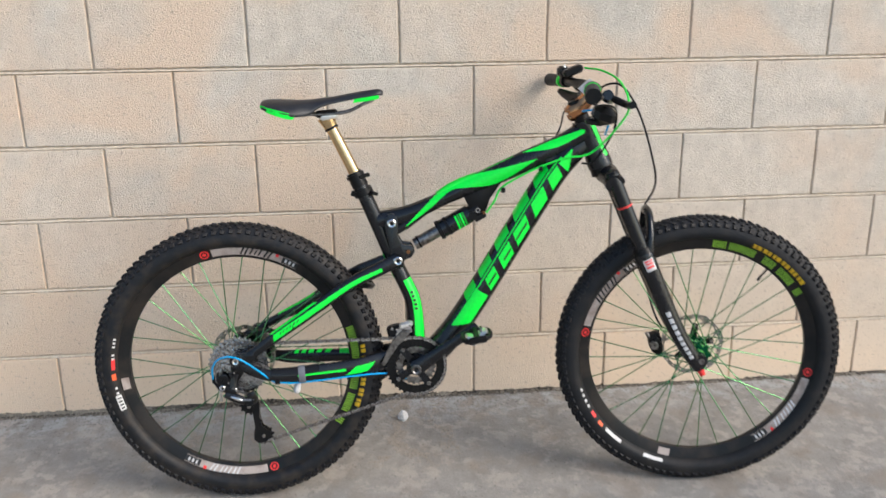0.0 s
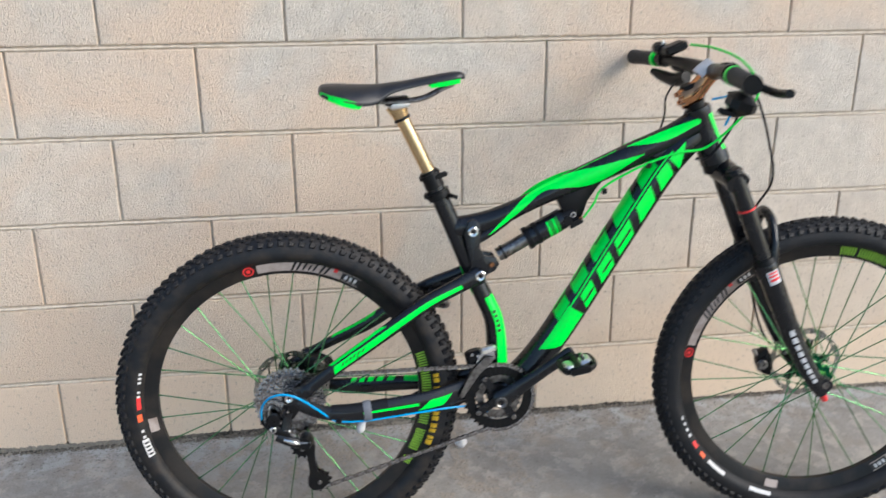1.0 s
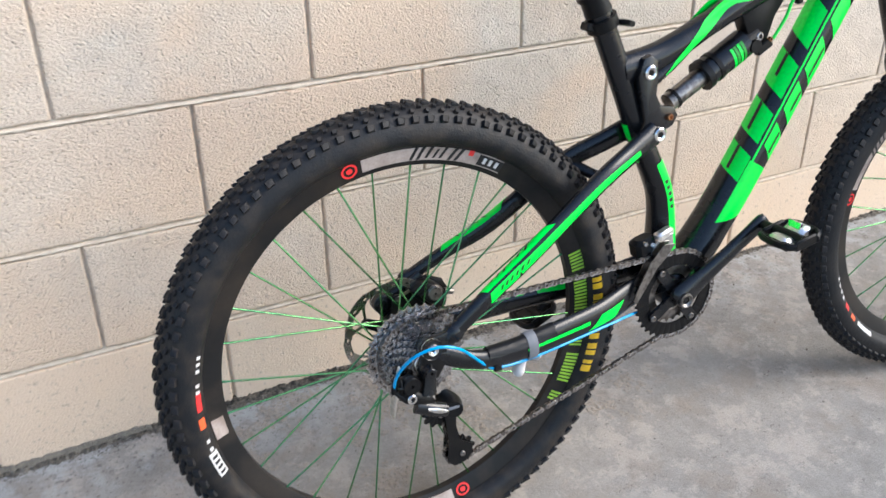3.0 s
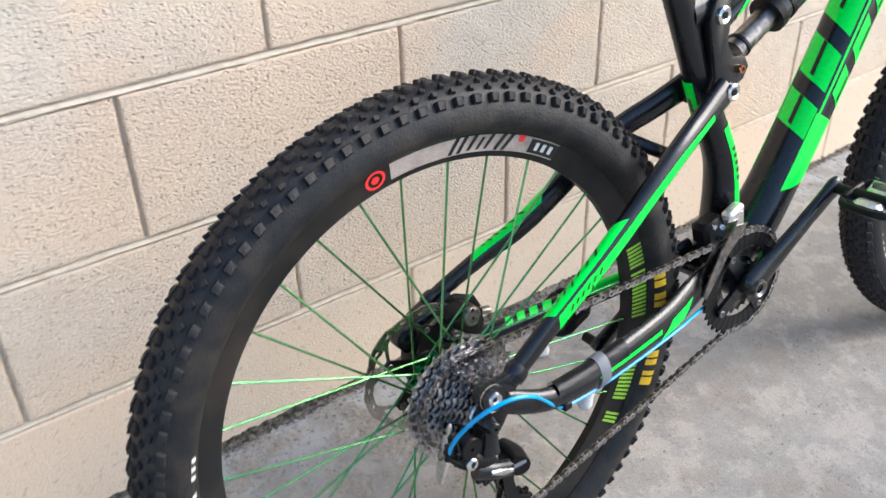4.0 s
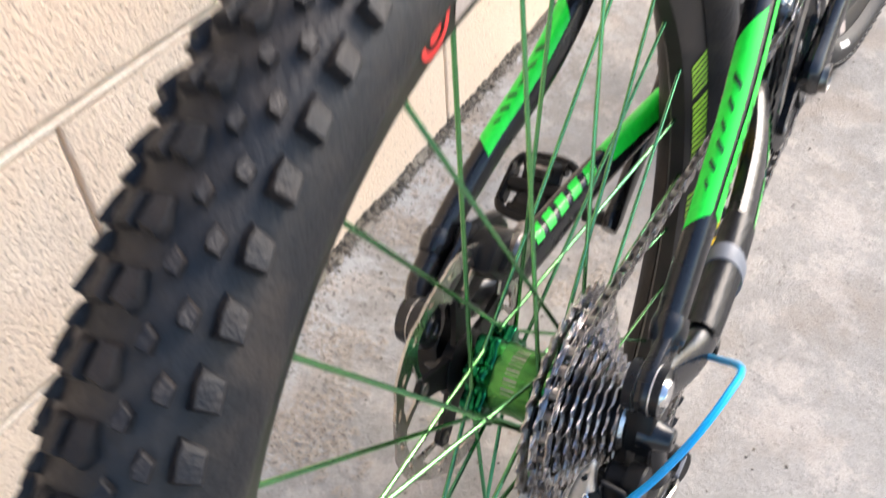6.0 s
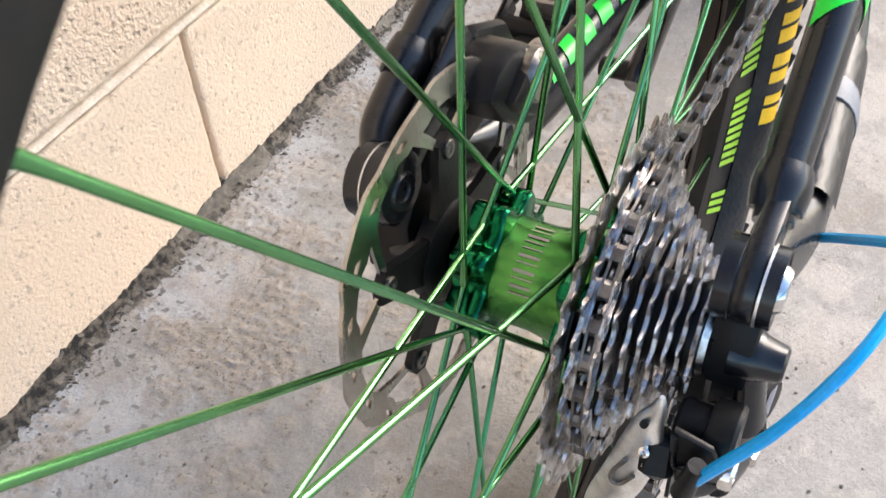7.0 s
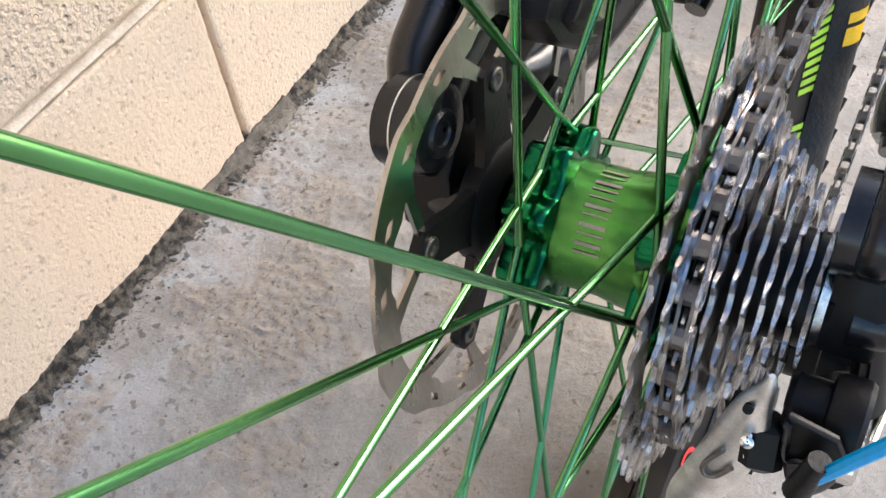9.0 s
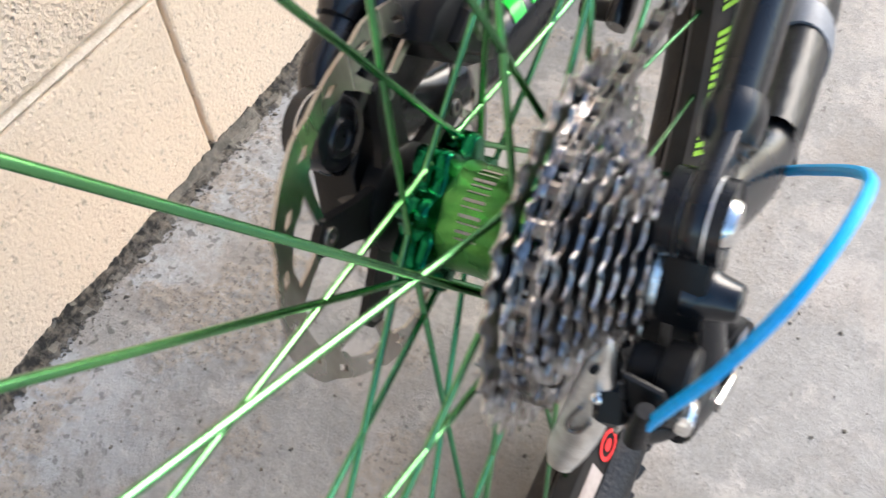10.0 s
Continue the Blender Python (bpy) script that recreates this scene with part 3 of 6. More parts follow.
def build_wheel(side, place, count, block, phase, hub_r, cross):
    """Tyre with tread, rim, 32 crossed spokes and nipples. side: front or rear; block: tread block sizes."""
    casing = grid([[tyre_point(a, p) for p in np.linspace(-151, 151, 29)] for a in np.linspace(0, 360, 121)])
    tyre = part(side + "_tyre", casing, RUBBER if side == "rear" else FRONT_RUBBER, bike, "dusty black knobbly rubber tyre", place)
    rng = random.Random(count)
    tread = Shape()
    size, h = block
    for i in range(count):
        a = 1.6 + 360 * i / count
        for w in (-1, 1):
            for phi, shift, da, dp, kh, corners in TREAD_ROWS:
                turned = [(u, v * w) for u, v in corners]
                knob(tread, a + (shift + (0.04 if w > 0 else 0)) * 360 / count + rng.uniform(-0.06, 0.06), w * phi + rng.uniform(-0.5, 0.5), da * size, dp * size, h * kh * rng.uniform(0.9, 1.08), turned, 0.14 * w)
    part("tread", tread, TREAD, tyre, "rows of worn tread blocks")
    profile = [(0.2975, -0.0125), (0.2965, -0.0145), (0.2735, -0.0082), (0.2685, -0.0055), (0.2685, 0.0055), (0.2735, 0.0082), (0.2965, 0.0145), (0.2975, 0.0125), (0.2915, 0.0115), (0.2915, -0.0115)]
    rim = part(side + "_rim", lathe(profile, 120, True), RIM, bike, "black rim with worn prints", place)
    for i in range(32):
        on_right = i % 2 == 0
        pair = i // 2
        a = phase - 11.25 * i
        swing = (cross if pair % 2 == 0 else -cross) if on_right else (-cross if pair % 2 == 0 else cross)
        y = hub_r[1] if on_right else hub_r[0]
        b = radians(a + swing)
        top = Vector((0.2705 * math.cos(radians(a)), 0.0025 if not on_right else -0.0025, 0.2705 * math.sin(radians(a))))
        foot = Vector((hub_r[2] * math.cos(b), y, hub_r[2] * math.sin(b)))
        s = rod(foot, foot + (top - foot) * 0.05, 0.0019, 0.00138, 16).join(rod(foot + (top - foot) * 0.05, foot + (top - foot) * 0.96, 0.00138, 0.0013, 16)).join(rod(foot + (top - foot) * 0.96, top, 0.0013, 0.0018, 16))
        part("spoke", s, GREEN_METAL, rim, "green anodised aluminium spoke" if i == 0 else "")
    return tyre, rim


rear_tyre, rear_rim = build_wheel("rear", REAR_WHEEL, 102, (0.94, 0.0050), 130.8, (0.0265, -0.0185, 0.0298), 63)
front_tyre, front_rim = build_wheel("front", FRONT_AXLE, 104, (0.98, 0.0048), 128.0, (0.030, -0.026, 0.029), 66)


part("valve", rod((0.2690 * math.cos(radians(53)), 0, 0.2690 * math.sin(radians(53))), (0.2440 * math.cos(radians(53)), 0, 0.2440 * math.sin(radians(53))), 0.0026, None, 12), BLACK_MATTE, front_rim, "black tyre valve")
part("valve_cap", rod((0.2460 * math.cos(radians(53)), 0, 0.2460 * math.sin(radians(53))), (0.2330 * math.cos(radians(53)), 0, 0.2330 * math.sin(radians(53))), 0.0036, 0.003, 12), BLACK_MATTE, front_rim)


def bars(name, parent, mat, angles, p0, p1, width, label="", lean=0.0):
    """Blocky sidewall prints at the angles, each its own part; wide ones are made of two strokes and a tie."""
    for i, a in enumerate(angles):
        if mat is YELLOW:
            wide = width * (0.5, 0.42, 0.58)[i % 3]
            s = tyre_print(a - width / 2, a - width / 2 + wide, p0, p1, lean=lean).join(tyre_print(a - width / 2 + wide + 0.5, a + width / 2 + 0.2, p0, p1, lean=lean))
        else:
            s = tyre_print(a - width / 2, a + width / 2, p0, p1, lean=lean)
        part(name, s, mat, parent, label if i == 0 else "")


# Rear prints.
bars("sidewall_bar", rear_tyre, YELLOW, (6.0, 0.5, -5.0, -10.2, -15.4, -20.8), -131, -96, 3.6, "yellow block print on the sidewall", 0.6)
bars("white_label_bar", rear_tyre, WHITE, (165.5, 167.3, 169.1, 173.0, 174.8), -126, -110, 0.9, "small white sidewall print")
bars("red_label", rear_tyre, RED, (177.6,), -129, -108, 5.0, "red sidewall label")
bars("orange_label", rear_tyre, ORANGE, (183.6,), -129, -104, 3.0, "orange round sidewall label")
bars("white_label_bar", rear_tyre, WHITE, (189.0, 191.5), -124, -110, 1.0)
bars("white_label", rear_tyre, WHITE, (196.2,), -133, -98, 7.4, "white rectangular sidewall label")
for i in range(4):
    part("label_stroke", tyre_print(193.6 + 1.6 * i, 194.4 + 1.6 * i, -127, -105, 0.0009), BLACK_PRINT, rear_tyre)
# Front prints.
bars("sidewall_bar", front_tyre, YELLOW, (65, 59.8, 54.6, 49.4, 44.2, 39), -131, -99, 4.0, "yellow block print on the sidewall", 0.6)
bars("red_label", front_tyre, RED, (213,), -130, -108, 3.4, "red sidewall label")
bars("orange_label", front_tyre, ORANGE, (219,), -128, -106, 3.0, "orange sidewall label")
bars("white_label_bar", front_tyre, WHITE, (199, 202, 205, 208), -126, -110, 1.5, "small white sidewall print")
bars("white_label", front_tyre, WHITE, (228, 251), -130, -108, 10.0, "white sidewall label")


def rim_prints(rim, start, hatch):
    """Two opposite silver bands with round red marks and dark strokes, and a lime hatch."""
    for k in (0, 180):
        a = start + k
        part("silver_band", rim_print(a - 3.5, a - 46), SILVER_BAND, rim, "dusty silver band with worn print" if k == 0 else "")
        def disc(f0, f1, half, a=a):
            """A ring on the rim flank about the angle a, between two shares of its half height."""
            rows = []
            for q in (f0, f1):
                row = []
                for w in np.linspace(0, 2 * math.pi, 29):
                    f, b = 0.5 + 0.46 * q * math.sin(w), radians(a + half * q * math.cos(w))
                    r, y = 0.2735 + 0.022 * f, -(0.0082 + 0.0060 * f) - 0.0009
                    row.append((r * math.cos(b), y, r * math.sin(b)))
                rows.append(row)
            return grid(rows)

        mark = [disc(0.72, 1.0, 2.3), disc(0.0, 0.4, 2.3)]
        whole = Shape()
        for s in mark:
            whole.join(s)
        part("red_mark", whole, RED, rim, "round red emblem" if k == 0 else "")
        for i, (b, w, lo, hi) in enumerate(((17.5, 1.0, 0.12, 0.92), (19.5, 1.0, 0.12, 0.92), (22.0, 0.9, 0.2, 0.92), (24.2, 0.8, 0.2, 0.8), (26.2, 0.9, 0.2, 0.92), (29.0, 1.0, 0.12, 0.92), (31.0, 1.0, 0.12, 0.92))):
            part("print_stroke", rim_print(a - b + w / 2, a - b - w / 2, lo, hi, 0.0009, 2, -2.0), BLACK_PRINT if k == 0 else WHITE, rim)
        part("red_dash", rim_print(a - 34.5, a - 36, 0.6, 0.95, 0.0009), RED, rim)
        part("badge_field", rim_print(a - 38.0, a - 46, 0.15, 0.85, 0.0009), BLACK_PRINT, rim)
        for b in (39.5, 41.5, 43.5):
            part("print_stroke", rim_print(a - b, a - b - 1.0, 0.3, 0.7, 0.0013, 2), WHITE, rim)
    for i in range(46):
        b = i * 1.15
        if not (6 < b < 8 or 21.5 < b < 25.5 or 33 < b < 34.7 or 45 < b < 48.5):
            part("lime_hatch", rim_print(hatch - b, hatch - b - 0.72, 0.08, 0.95, 0.0009, 2, 0.4), LIME, rim, "lime hatch stripe" if i == 0 else "")
    part("spec_label", rim_print(hatch + 174, hatch + 168, 0.1, 0.9, 0.0009), SILVER_BAND, rim, "small worn silver label")


rim_prints(rear_rim, 104.0, 17.5)
rim_prints(front_rim, 169.5, 85.0)


# Rear hub, rotor, cassette.
def build_hub(name, place, left, right, rotor_y):
    prof = [(0.008, left + 0.014), (0.016, left + 0.013), (0.0175, left + 0.006), (0.0235, left - 0.004), (0.0222, left - 0.012), (0.0222, (left + right) / 2), (0.0245, right + 0.008), (0.028, right + 0.004), (0.028, right - 0.004), (0.018, right - 0.008), (0.008, right - 0.01)]
    hub = part(name, lathe(prof, 48), HUB_METAL, bike, "polished green anodised hub shell", place)
    for y, n in ((left, 8), (right, 8)):
        lobes = []
        for i in range(96):
            a = 2 * math.pi * i / 96
            lobes.append((0.0285 + 0.0045 * max(-0.7, math.cos(a * n)), a))
        rows = []
        for f, yy in ((0.55, y - 0.0085), (0.97, y - 0.0075), (1.0, y - 0.006), (1.0, y + 0.006), (0.97, y + 0.0075), (0.55, y + 0.0085)):
            rows.append([(r * f * math.cos(a), yy, r * f * math.sin(a)) for r, a in lobes])
        part("hub_flange", grid(rows, True), TEAL_METAL, hub, "lobed deep green spoke flange")
    centre = left - 0.0155
    for i, (wide, y0, y1) in enumerate(((3.0, 0, 9), (1.6, 0, 9), (3.6, 0, 9), (1.8, 0, 9), (1.4, 0, 9), (3.2, 0, 9), (1.6, 0, 9), (3.4, 0, 9), (1.6, 0, 9), (3.0, 0, 9), (1.8, 0, 9))):
        a0, a1 = radians(72 + 8 * i), radians(72 + 8 * i + wide)
        part("hub_print", grid([[(0.0226 * math.cos(a0 + (a1 - a0) * f / 2), centre - y * 0.001, 0.0226 * math.sin(a0 + (a1 - a0) * f / 2)) for f in range(3)] for y in (y0, y1)]), SILVER_BAND, hub, "pale worn print" if i == 0 else "")
    build_rotor(place, rotor_y)


def build_rotor(place, y):
    """Braking band pierced by slots, five steel legs, and a black carrier with five arms."""
    radii, n = (0.0688, 0.0728, 0.0756, 0.0802), 160
    at = []
    for yy in (y - 0.0009, y + 0.0009):
        for k, r in enumerate(radii):
            wave = (0.0012, 0, 0, 0.0014)[k]
            for i in range(n):
                a = 2 * math.pi * i / n + (0.04 if k > 1 else 0.0)
                q = r + wave * max(-1, min(1, 3 * math.sin((10 if k == 0 else 6) * a)))
                at.append((q * math.cos(a), yy, q * math.sin(a)))
    solid = lambda k, i: k in (0, 2) or (k == 1 and i % 8 < 6)
    faces = []
    for k in range(3):
        for i in range(n):
            if not solid(k, i):
                continue
            j = (i + 1) % n
            q = [k * n + i, k * n + j, (k + 1) * n + j, (k + 1) * n + i]
            top = [v + 4 * n for v in q]
            faces += [tuple(q[::-1]), tuple(top)]
            for e, beside in ((0, (k - 1, i)), (1, (k, (i + 1) % n)), (2, (k + 1, i)), (3, (k, (i - 1) % n))):
                if not (0 <= beside[0] < 3 and solid(*beside)):
                    f = (e + 1) % 4
                    faces.append((q[e], q[f], top[f], top[e]))
    s = Shape().add(at, faces)
    rotor = part("rear_brake_rotor" if place == REAR_AXLE else "front_brake_rotor", s, ROTOR_STEEL, bike, "slotted steel disc brake rotor", place)
    for i in range(5):
        a = radians(10 + 72 * i)
        for d in (-0.40, 0.32):
            q = [(0.0495, a - 0.07), (0.0600, a + d * 0.62 - 0.05), (0.0700, a + d - 0.06), (0.0700, a + d + 0.06), (0.0600, a + d * 0.62 + 0.05), (0.0495, a + 0.07)]
            part("rotor_leg", plate([(r * math.cos(b), r * math.sin(b)) for r, b in q], y - 0.0008, y + 0.0008), ROTOR_STEEL, rotor)
        arm = [(r * math.cos(a + t), r * math.sin(a + t)) for r, t in ((0.020, -0.6), (0.034, -0.24), (0.046, -0.17), (0.0545, -0.13), (0.057, 0.0), (0.0545, 0.13), (0.046, 0.17), (0.034, 0.24), (0.020, 0.6))]
        part("carrier_arm", plate(arm, y - 0.0022, y + 0.0016), BLACK_MATTE, rotor, "black rotor carrier arm" if i == 0 else "")
        part("rivet", bolt((0.05 * math.cos(a), y - 0.0022, 0.05 * math.sin(a)), 0.0042, 0.0012), DARK_STEEL, rotor)
    part("lock_ring", lathe([(0.012, y - 0.006), (0.021, y - 0.005), (0.0235, y - 0.003), (0.0235, y + 0.004), (0.012, y + 0.005)], 40), BLACK_MATTE, rotor)
    return rotor


build_hub("rear_hub", REAR_AXLE, 0.0315, -0.0135, 0.055)
build_hub("front_hub", FRONT_AXLE, 0.030, -0.026, 0.049)

cassette = part("cassette", lathe([(0.009, -0.020), (0.0185, -0.0195), (0.0185, -0.0575), (0.009, -0.058)], 36), BLACK_MATTE, bike, "ten-speed steel cassette with oily sprockets", REAR_AXLE)
COGS = (36, 32, 28, 24, 21, 19, 17, 15, 13, 11)
COG_Y = [-0.0215 - 0.0039 * i for i in range(10)]
for i, (teeth, y) in enumerate(zip(COGS, COG_Y)):
    r = 0.0127 / (2 * math.sin(math.pi / teeth))
    inner_r = max(r - (0.0125 if i < 4 else 0.007), 0.0165)
    part("sprocket", sprocket(teeth, inner_r, y - 0.0008, y + 0.0008, 0.0038), COG_STEEL, cassette, "toothed steel sprocket" if i == 0 else "", pose(0, 0, 0, 0, 7 * i, 0))
    if i < 4:
        for k in range(5):
            a = radians(72 * k + 9 * i)
            arm = [(q * math.cos(a + t), q * math.sin(a + t)) for q, t in ((0.017, -0.35), (0.034, -0.12), (r - 0.009, -0.14), (r - 0.009, 0.14), (0.034, 0.12), (0.017, 0.35))]
            part("carrier_arm", plate(arm, y - 0.0012, y + 0.0012), BLACK_MATTE, cassette)
part("cassette_lockring", lathe([(0.009, -0.061), (0.0165, -0.0605), (0.0178, -0.058), (0.0165, -0.0565)], 30), STEEL, cassette)


# ---- frame ----
down_tube = Tube([(0.828, 0, 0.512, 0.03, 0.026), (0.7765, 0, 0.4545, 0.0325, 0.029), (0.6845, 0, 0.3095, 0.0325, 0.031), (0.6045, 0, 0.179, 0.032, 0.032), (0.541, 0, 0.083, 0.032, 0.033), (0.490, 0, 0.022, 0.033, 0.036), (0.445, 0, -0.002, 0.03, 0.038)], 30)
top_tube = Tube([(0.85, 0, 0.553, 0.028, 0.024), (0.80, 0, 0.524, 0.026, 0.022), (0.72, 0, 0.490, 0.026, 0.022), (0.64, 0, 0.456, 0.025, 0.022), (0.57, 0, 0.427, 0.021, 0.021), (0.50, 0, 0.396, 0.018, 0.02), (0.42, 0, 0.362, 0.022, 0.019), (0.35, 0, 0.348, 0.024, 0.018)], 30)
seat_tube = Tube([(0.311, 0, 0.436, 0.018, 0.0175), (0.3245, 0, 0.404, 0.018, 0.017), (0.353, 0, 0.335, 0.0185, 0.016), (0.382, 0, 0.262, 0.0185, 0.0165), (0.405, 0, 0.210, 0.019, 0.02), (0.430, 0, 0.150, 0.02, 0.022), (0.436, 0, 0.080, 0.022, 0.026), (0.434, 0, 0.010, 0.026, 0.034)], 30)
frame_body = part("down_tube", down_tube.skin(24), BLACK_PAINT, bike, "wide black down tube with green block print")
tt = part("top_tube", top_tube.skin(22), BLACK_PAINT, bike, "black top tube with neon green flashes")
st = part("seat_tube", seat_tube.skin(22), BLACK_PAINT, bike, "black curved seat tube with green stripe")
head = part("head_tube", lathe([(0.018, -0.021), (0.026, -0.021), (0.027, -0.03), (0.0245, -0.045), (0.0255, -0.09), (0.0295, -0.118), (0.030, -0.14), (0.02, -0.142)], 32).moved(Matrix(((1, 0, 0, 0), (0, 0, 1, 0), (0, 1, 0, 0), (0, 0, 0, 1)))), BLACK_PAINT, bike, "", FORK)
part("head_stripe", Tube([(0, 0, -0.034, 0.0262, 0.0262), (0, 0, -0.060, 0.0258, 0.0258), (0, 0, -0.090, 0.0262, 0.0262), (0, 0, -0.122, 0.0302, 0.0302)], 12).patch(0.05, 0.95, (118, 150), (126, 146), 0.0006), GREEN_PAINT, head, "pale green stripe on the head tube")
part("head_gusset", slab([(0.866, 0.552), (0.80, 0.512), (0.753, 0.487), (0.768, 0.470), (0.80, 0.478), (0.83, 0.49), (0.862, 0.50)], -0.018, 0.018), BLACK_PAINT, frame_body)
part("bottom_bracket", rod((0.434, -0.046, -0.007), (0.434, 0.046, -0.007), 0.024, None, 28), BLACK_PAINT, bike)


def print_between(tube, first, last, a0, a1, off=0.0006, n=8, k=8):
    """A print between two slanted ends: first and last give s at the angles a0 and a1."""
    rows = []
    for i in range(n + 1):
        row = []
        for j in range(k + 1):
            f = j / k
            s0, s1 = first[0] + (first[1] - first[0]) * f, last[0] + (last[1] - last[0]) * f
            row.append(tube.surf(s0 + (s1 - s0) * i / n, a0 + (a1 - a0) * f, off))
        rows.append(row)
    return grid(rows)


def print_down_tube():
    """Five green slanted blocks in two rows, on the top face and on the right side, a rail between them, and wedges at both ends."""
    part("green_rail", down_tube.patch(0.09, 0.56, (60, 66), (60, 66), n=24), GREEN_PAINT, frame_body, "neon green block print")
    part("green_wedge", print_between(down_tube, (0.512, 0.512), (0.680, 0.625), 56, 124), GREEN_PAINT, frame_body)
    part("green_wedge", down_tube.slant(0.45, 0.655, -50, -40, -0.02), GREEN_PAINT, frame_body)
    part("green_wedge", down_tube.patch(0.015, 0.125, (71, 76), (72, 132)), GREEN_PAINT, frame_body)
    for i in range(5):
        a = 0.135 + 0.0735 * i
        wide = (0.052, 0.050, 0.053, 0.050, 0.046)[i]
        part("green_block", down_tube.slant(0.140 + 0.085 * i, 0.198 + 0.085 * i, -36, 54, 0.026), GREEN_PAINT, frame_body)
        part("green_block", down_tube.slant(a, a + wide, 72, 122, 0.020), GREEN_PAINT, frame_body)
        if i > 1:
            part("black_slit", down_tube.slant(0.152 + 0.085 * i, (0.203 if i > 2 else 0.190) + 0.085 * i, 4, 14, 0.003, 0.0011), BLACK_PRINT, frame_body)
            part("black_slit", down_tube.slant(a + 0.012, a + wide - (0.004 if i == 3 else -0.006), 94, 101, 0.003, 0.0011), BLACK_PRINT, frame_body)
    for i in range(4):
        part("warning_print", down_tube.patch(0.87 + 0.012 * i, 0.877 + 0.012 * i, (10, 52), (10, 52), 0.0007), GREY_TIE, frame_body)


print_down_tube()
strut = Tube([(0.62, 0, 0.446, 0.014, 0.0185), (0.56, 0, 0.431, 0.0125, 0.018), (0.50, 0, 0.401, 0.0115, 0.0175), (0.45, 0, 0.361, 0.0115, 0.018), (0.41, 0, 0.334, 0.0125, 0.018), (0.375, 0, 0.318, 0.013, 0.018)], 20)
part("lower_strut", strut.skin(18), BLACK_PAINT, tt)
part("tube_web", slab([(0.385, 0.330), (0.42, 0.338), (0.46, 0.368), (0.51, 0.405), (0.56, 0.43), (0.54, 0.42), (0.48, 0.392), (0.42, 0.366), (0.385, 0.356)], -0.012, 0.012, 0.003), BLACK_PAINT, tt)


def side_of(tubes, x, z, sign):
    """The outermost skin of some tubes at (x, z), on the right (-1) or the left side."""
    best = 0.0125
    for tube in tubes:
        for a, b in zip(tube.rows, tube.rows[1:]):
            d = Vector((b[0] - a[0], b[2] - a[2]))
            t = max(0.0, min(1.0, Vector((x - a[0], z - a[2])).dot(d) / d.length_squared))
            r = a + (b - a) * t
            q = math.hypot(x - r[0], z - r[2]) / r[3]
            if q < 1:
                best = max(best, r[4] * math.sqrt(1 - q * q))
    return sign * (best + 0.0008)


def leaf(upper, lower, sign, n=30, k=6):
    """A print on the side of the top tube between an upper and a lower line of (x, z)."""
    a, b = smooth_path(upper, n), smooth_path(lower, n)
    rows = []
    for p, q in zip(a, b):
        row = []
        for j in range(k + 1):
            x, z = p + (q - p) * j / k
            row.append((x, side_of((top_tube, strut), x, z, sign), z))
        rows.append(row)
    return grid(rows)


for sign in (-1, 1):
    part("green_flash", leaf([(0.418, 0.337), (0.464, 0.385), (0.512, 0.427), (0.575, 0.455), (0.644, 0.471), (0.734, 0.493)], [(0.4185, 0.3355), (0.476, 0.378), (0.526, 0.420), (0.566, 0.4275), (0.640, 0.436), (0.735, 0.492)], sign), GREEN_PAINT, tt, "neon green leaf-shaped flash" if sign < 0 else "")
    part("green_flash", leaf([(0.700, 0.508), (0.78, 0.539), (0.850, 0.564)], [(0.7005, 0.507), (0.78, 0.519), (0.846, 0.551)], sign, 16), GREEN_PAINT, tt)
part("green_edge", top_tube.patch(0.34, 0.50, (22, 27), (20, 26)), GREEN_PAINT, tt)
part("green_edge", top_tube.patch(0.56, 0.64, (22, 27), (20, 26)), GREEN_PAINT, tt)
part("green_stripe", seat_tube.patch(0.59, 0.97, (88, 160), (84, 152)), GREEN_PAINT, st, "neon green stripe")
for i in range(5):
    part("print_stroke", seat_tube.patch(0.66 + 0.022 * i, 0.672 + 0.022 * i, (96, 116), (96, 116), 0.0011), BLACK_PRINT, st)
part("green_panel", seat_tube.patch(0.40, 0.56, (-38, 26), (-34, 20)), GREEN_PAINT, st, "green panel with a round black emblem")
part("round_emblem", seat_tube.patch(0.45, 0.50, (-16, 2), (-16, 2), 0.0011), BLACK_PRINT, st)

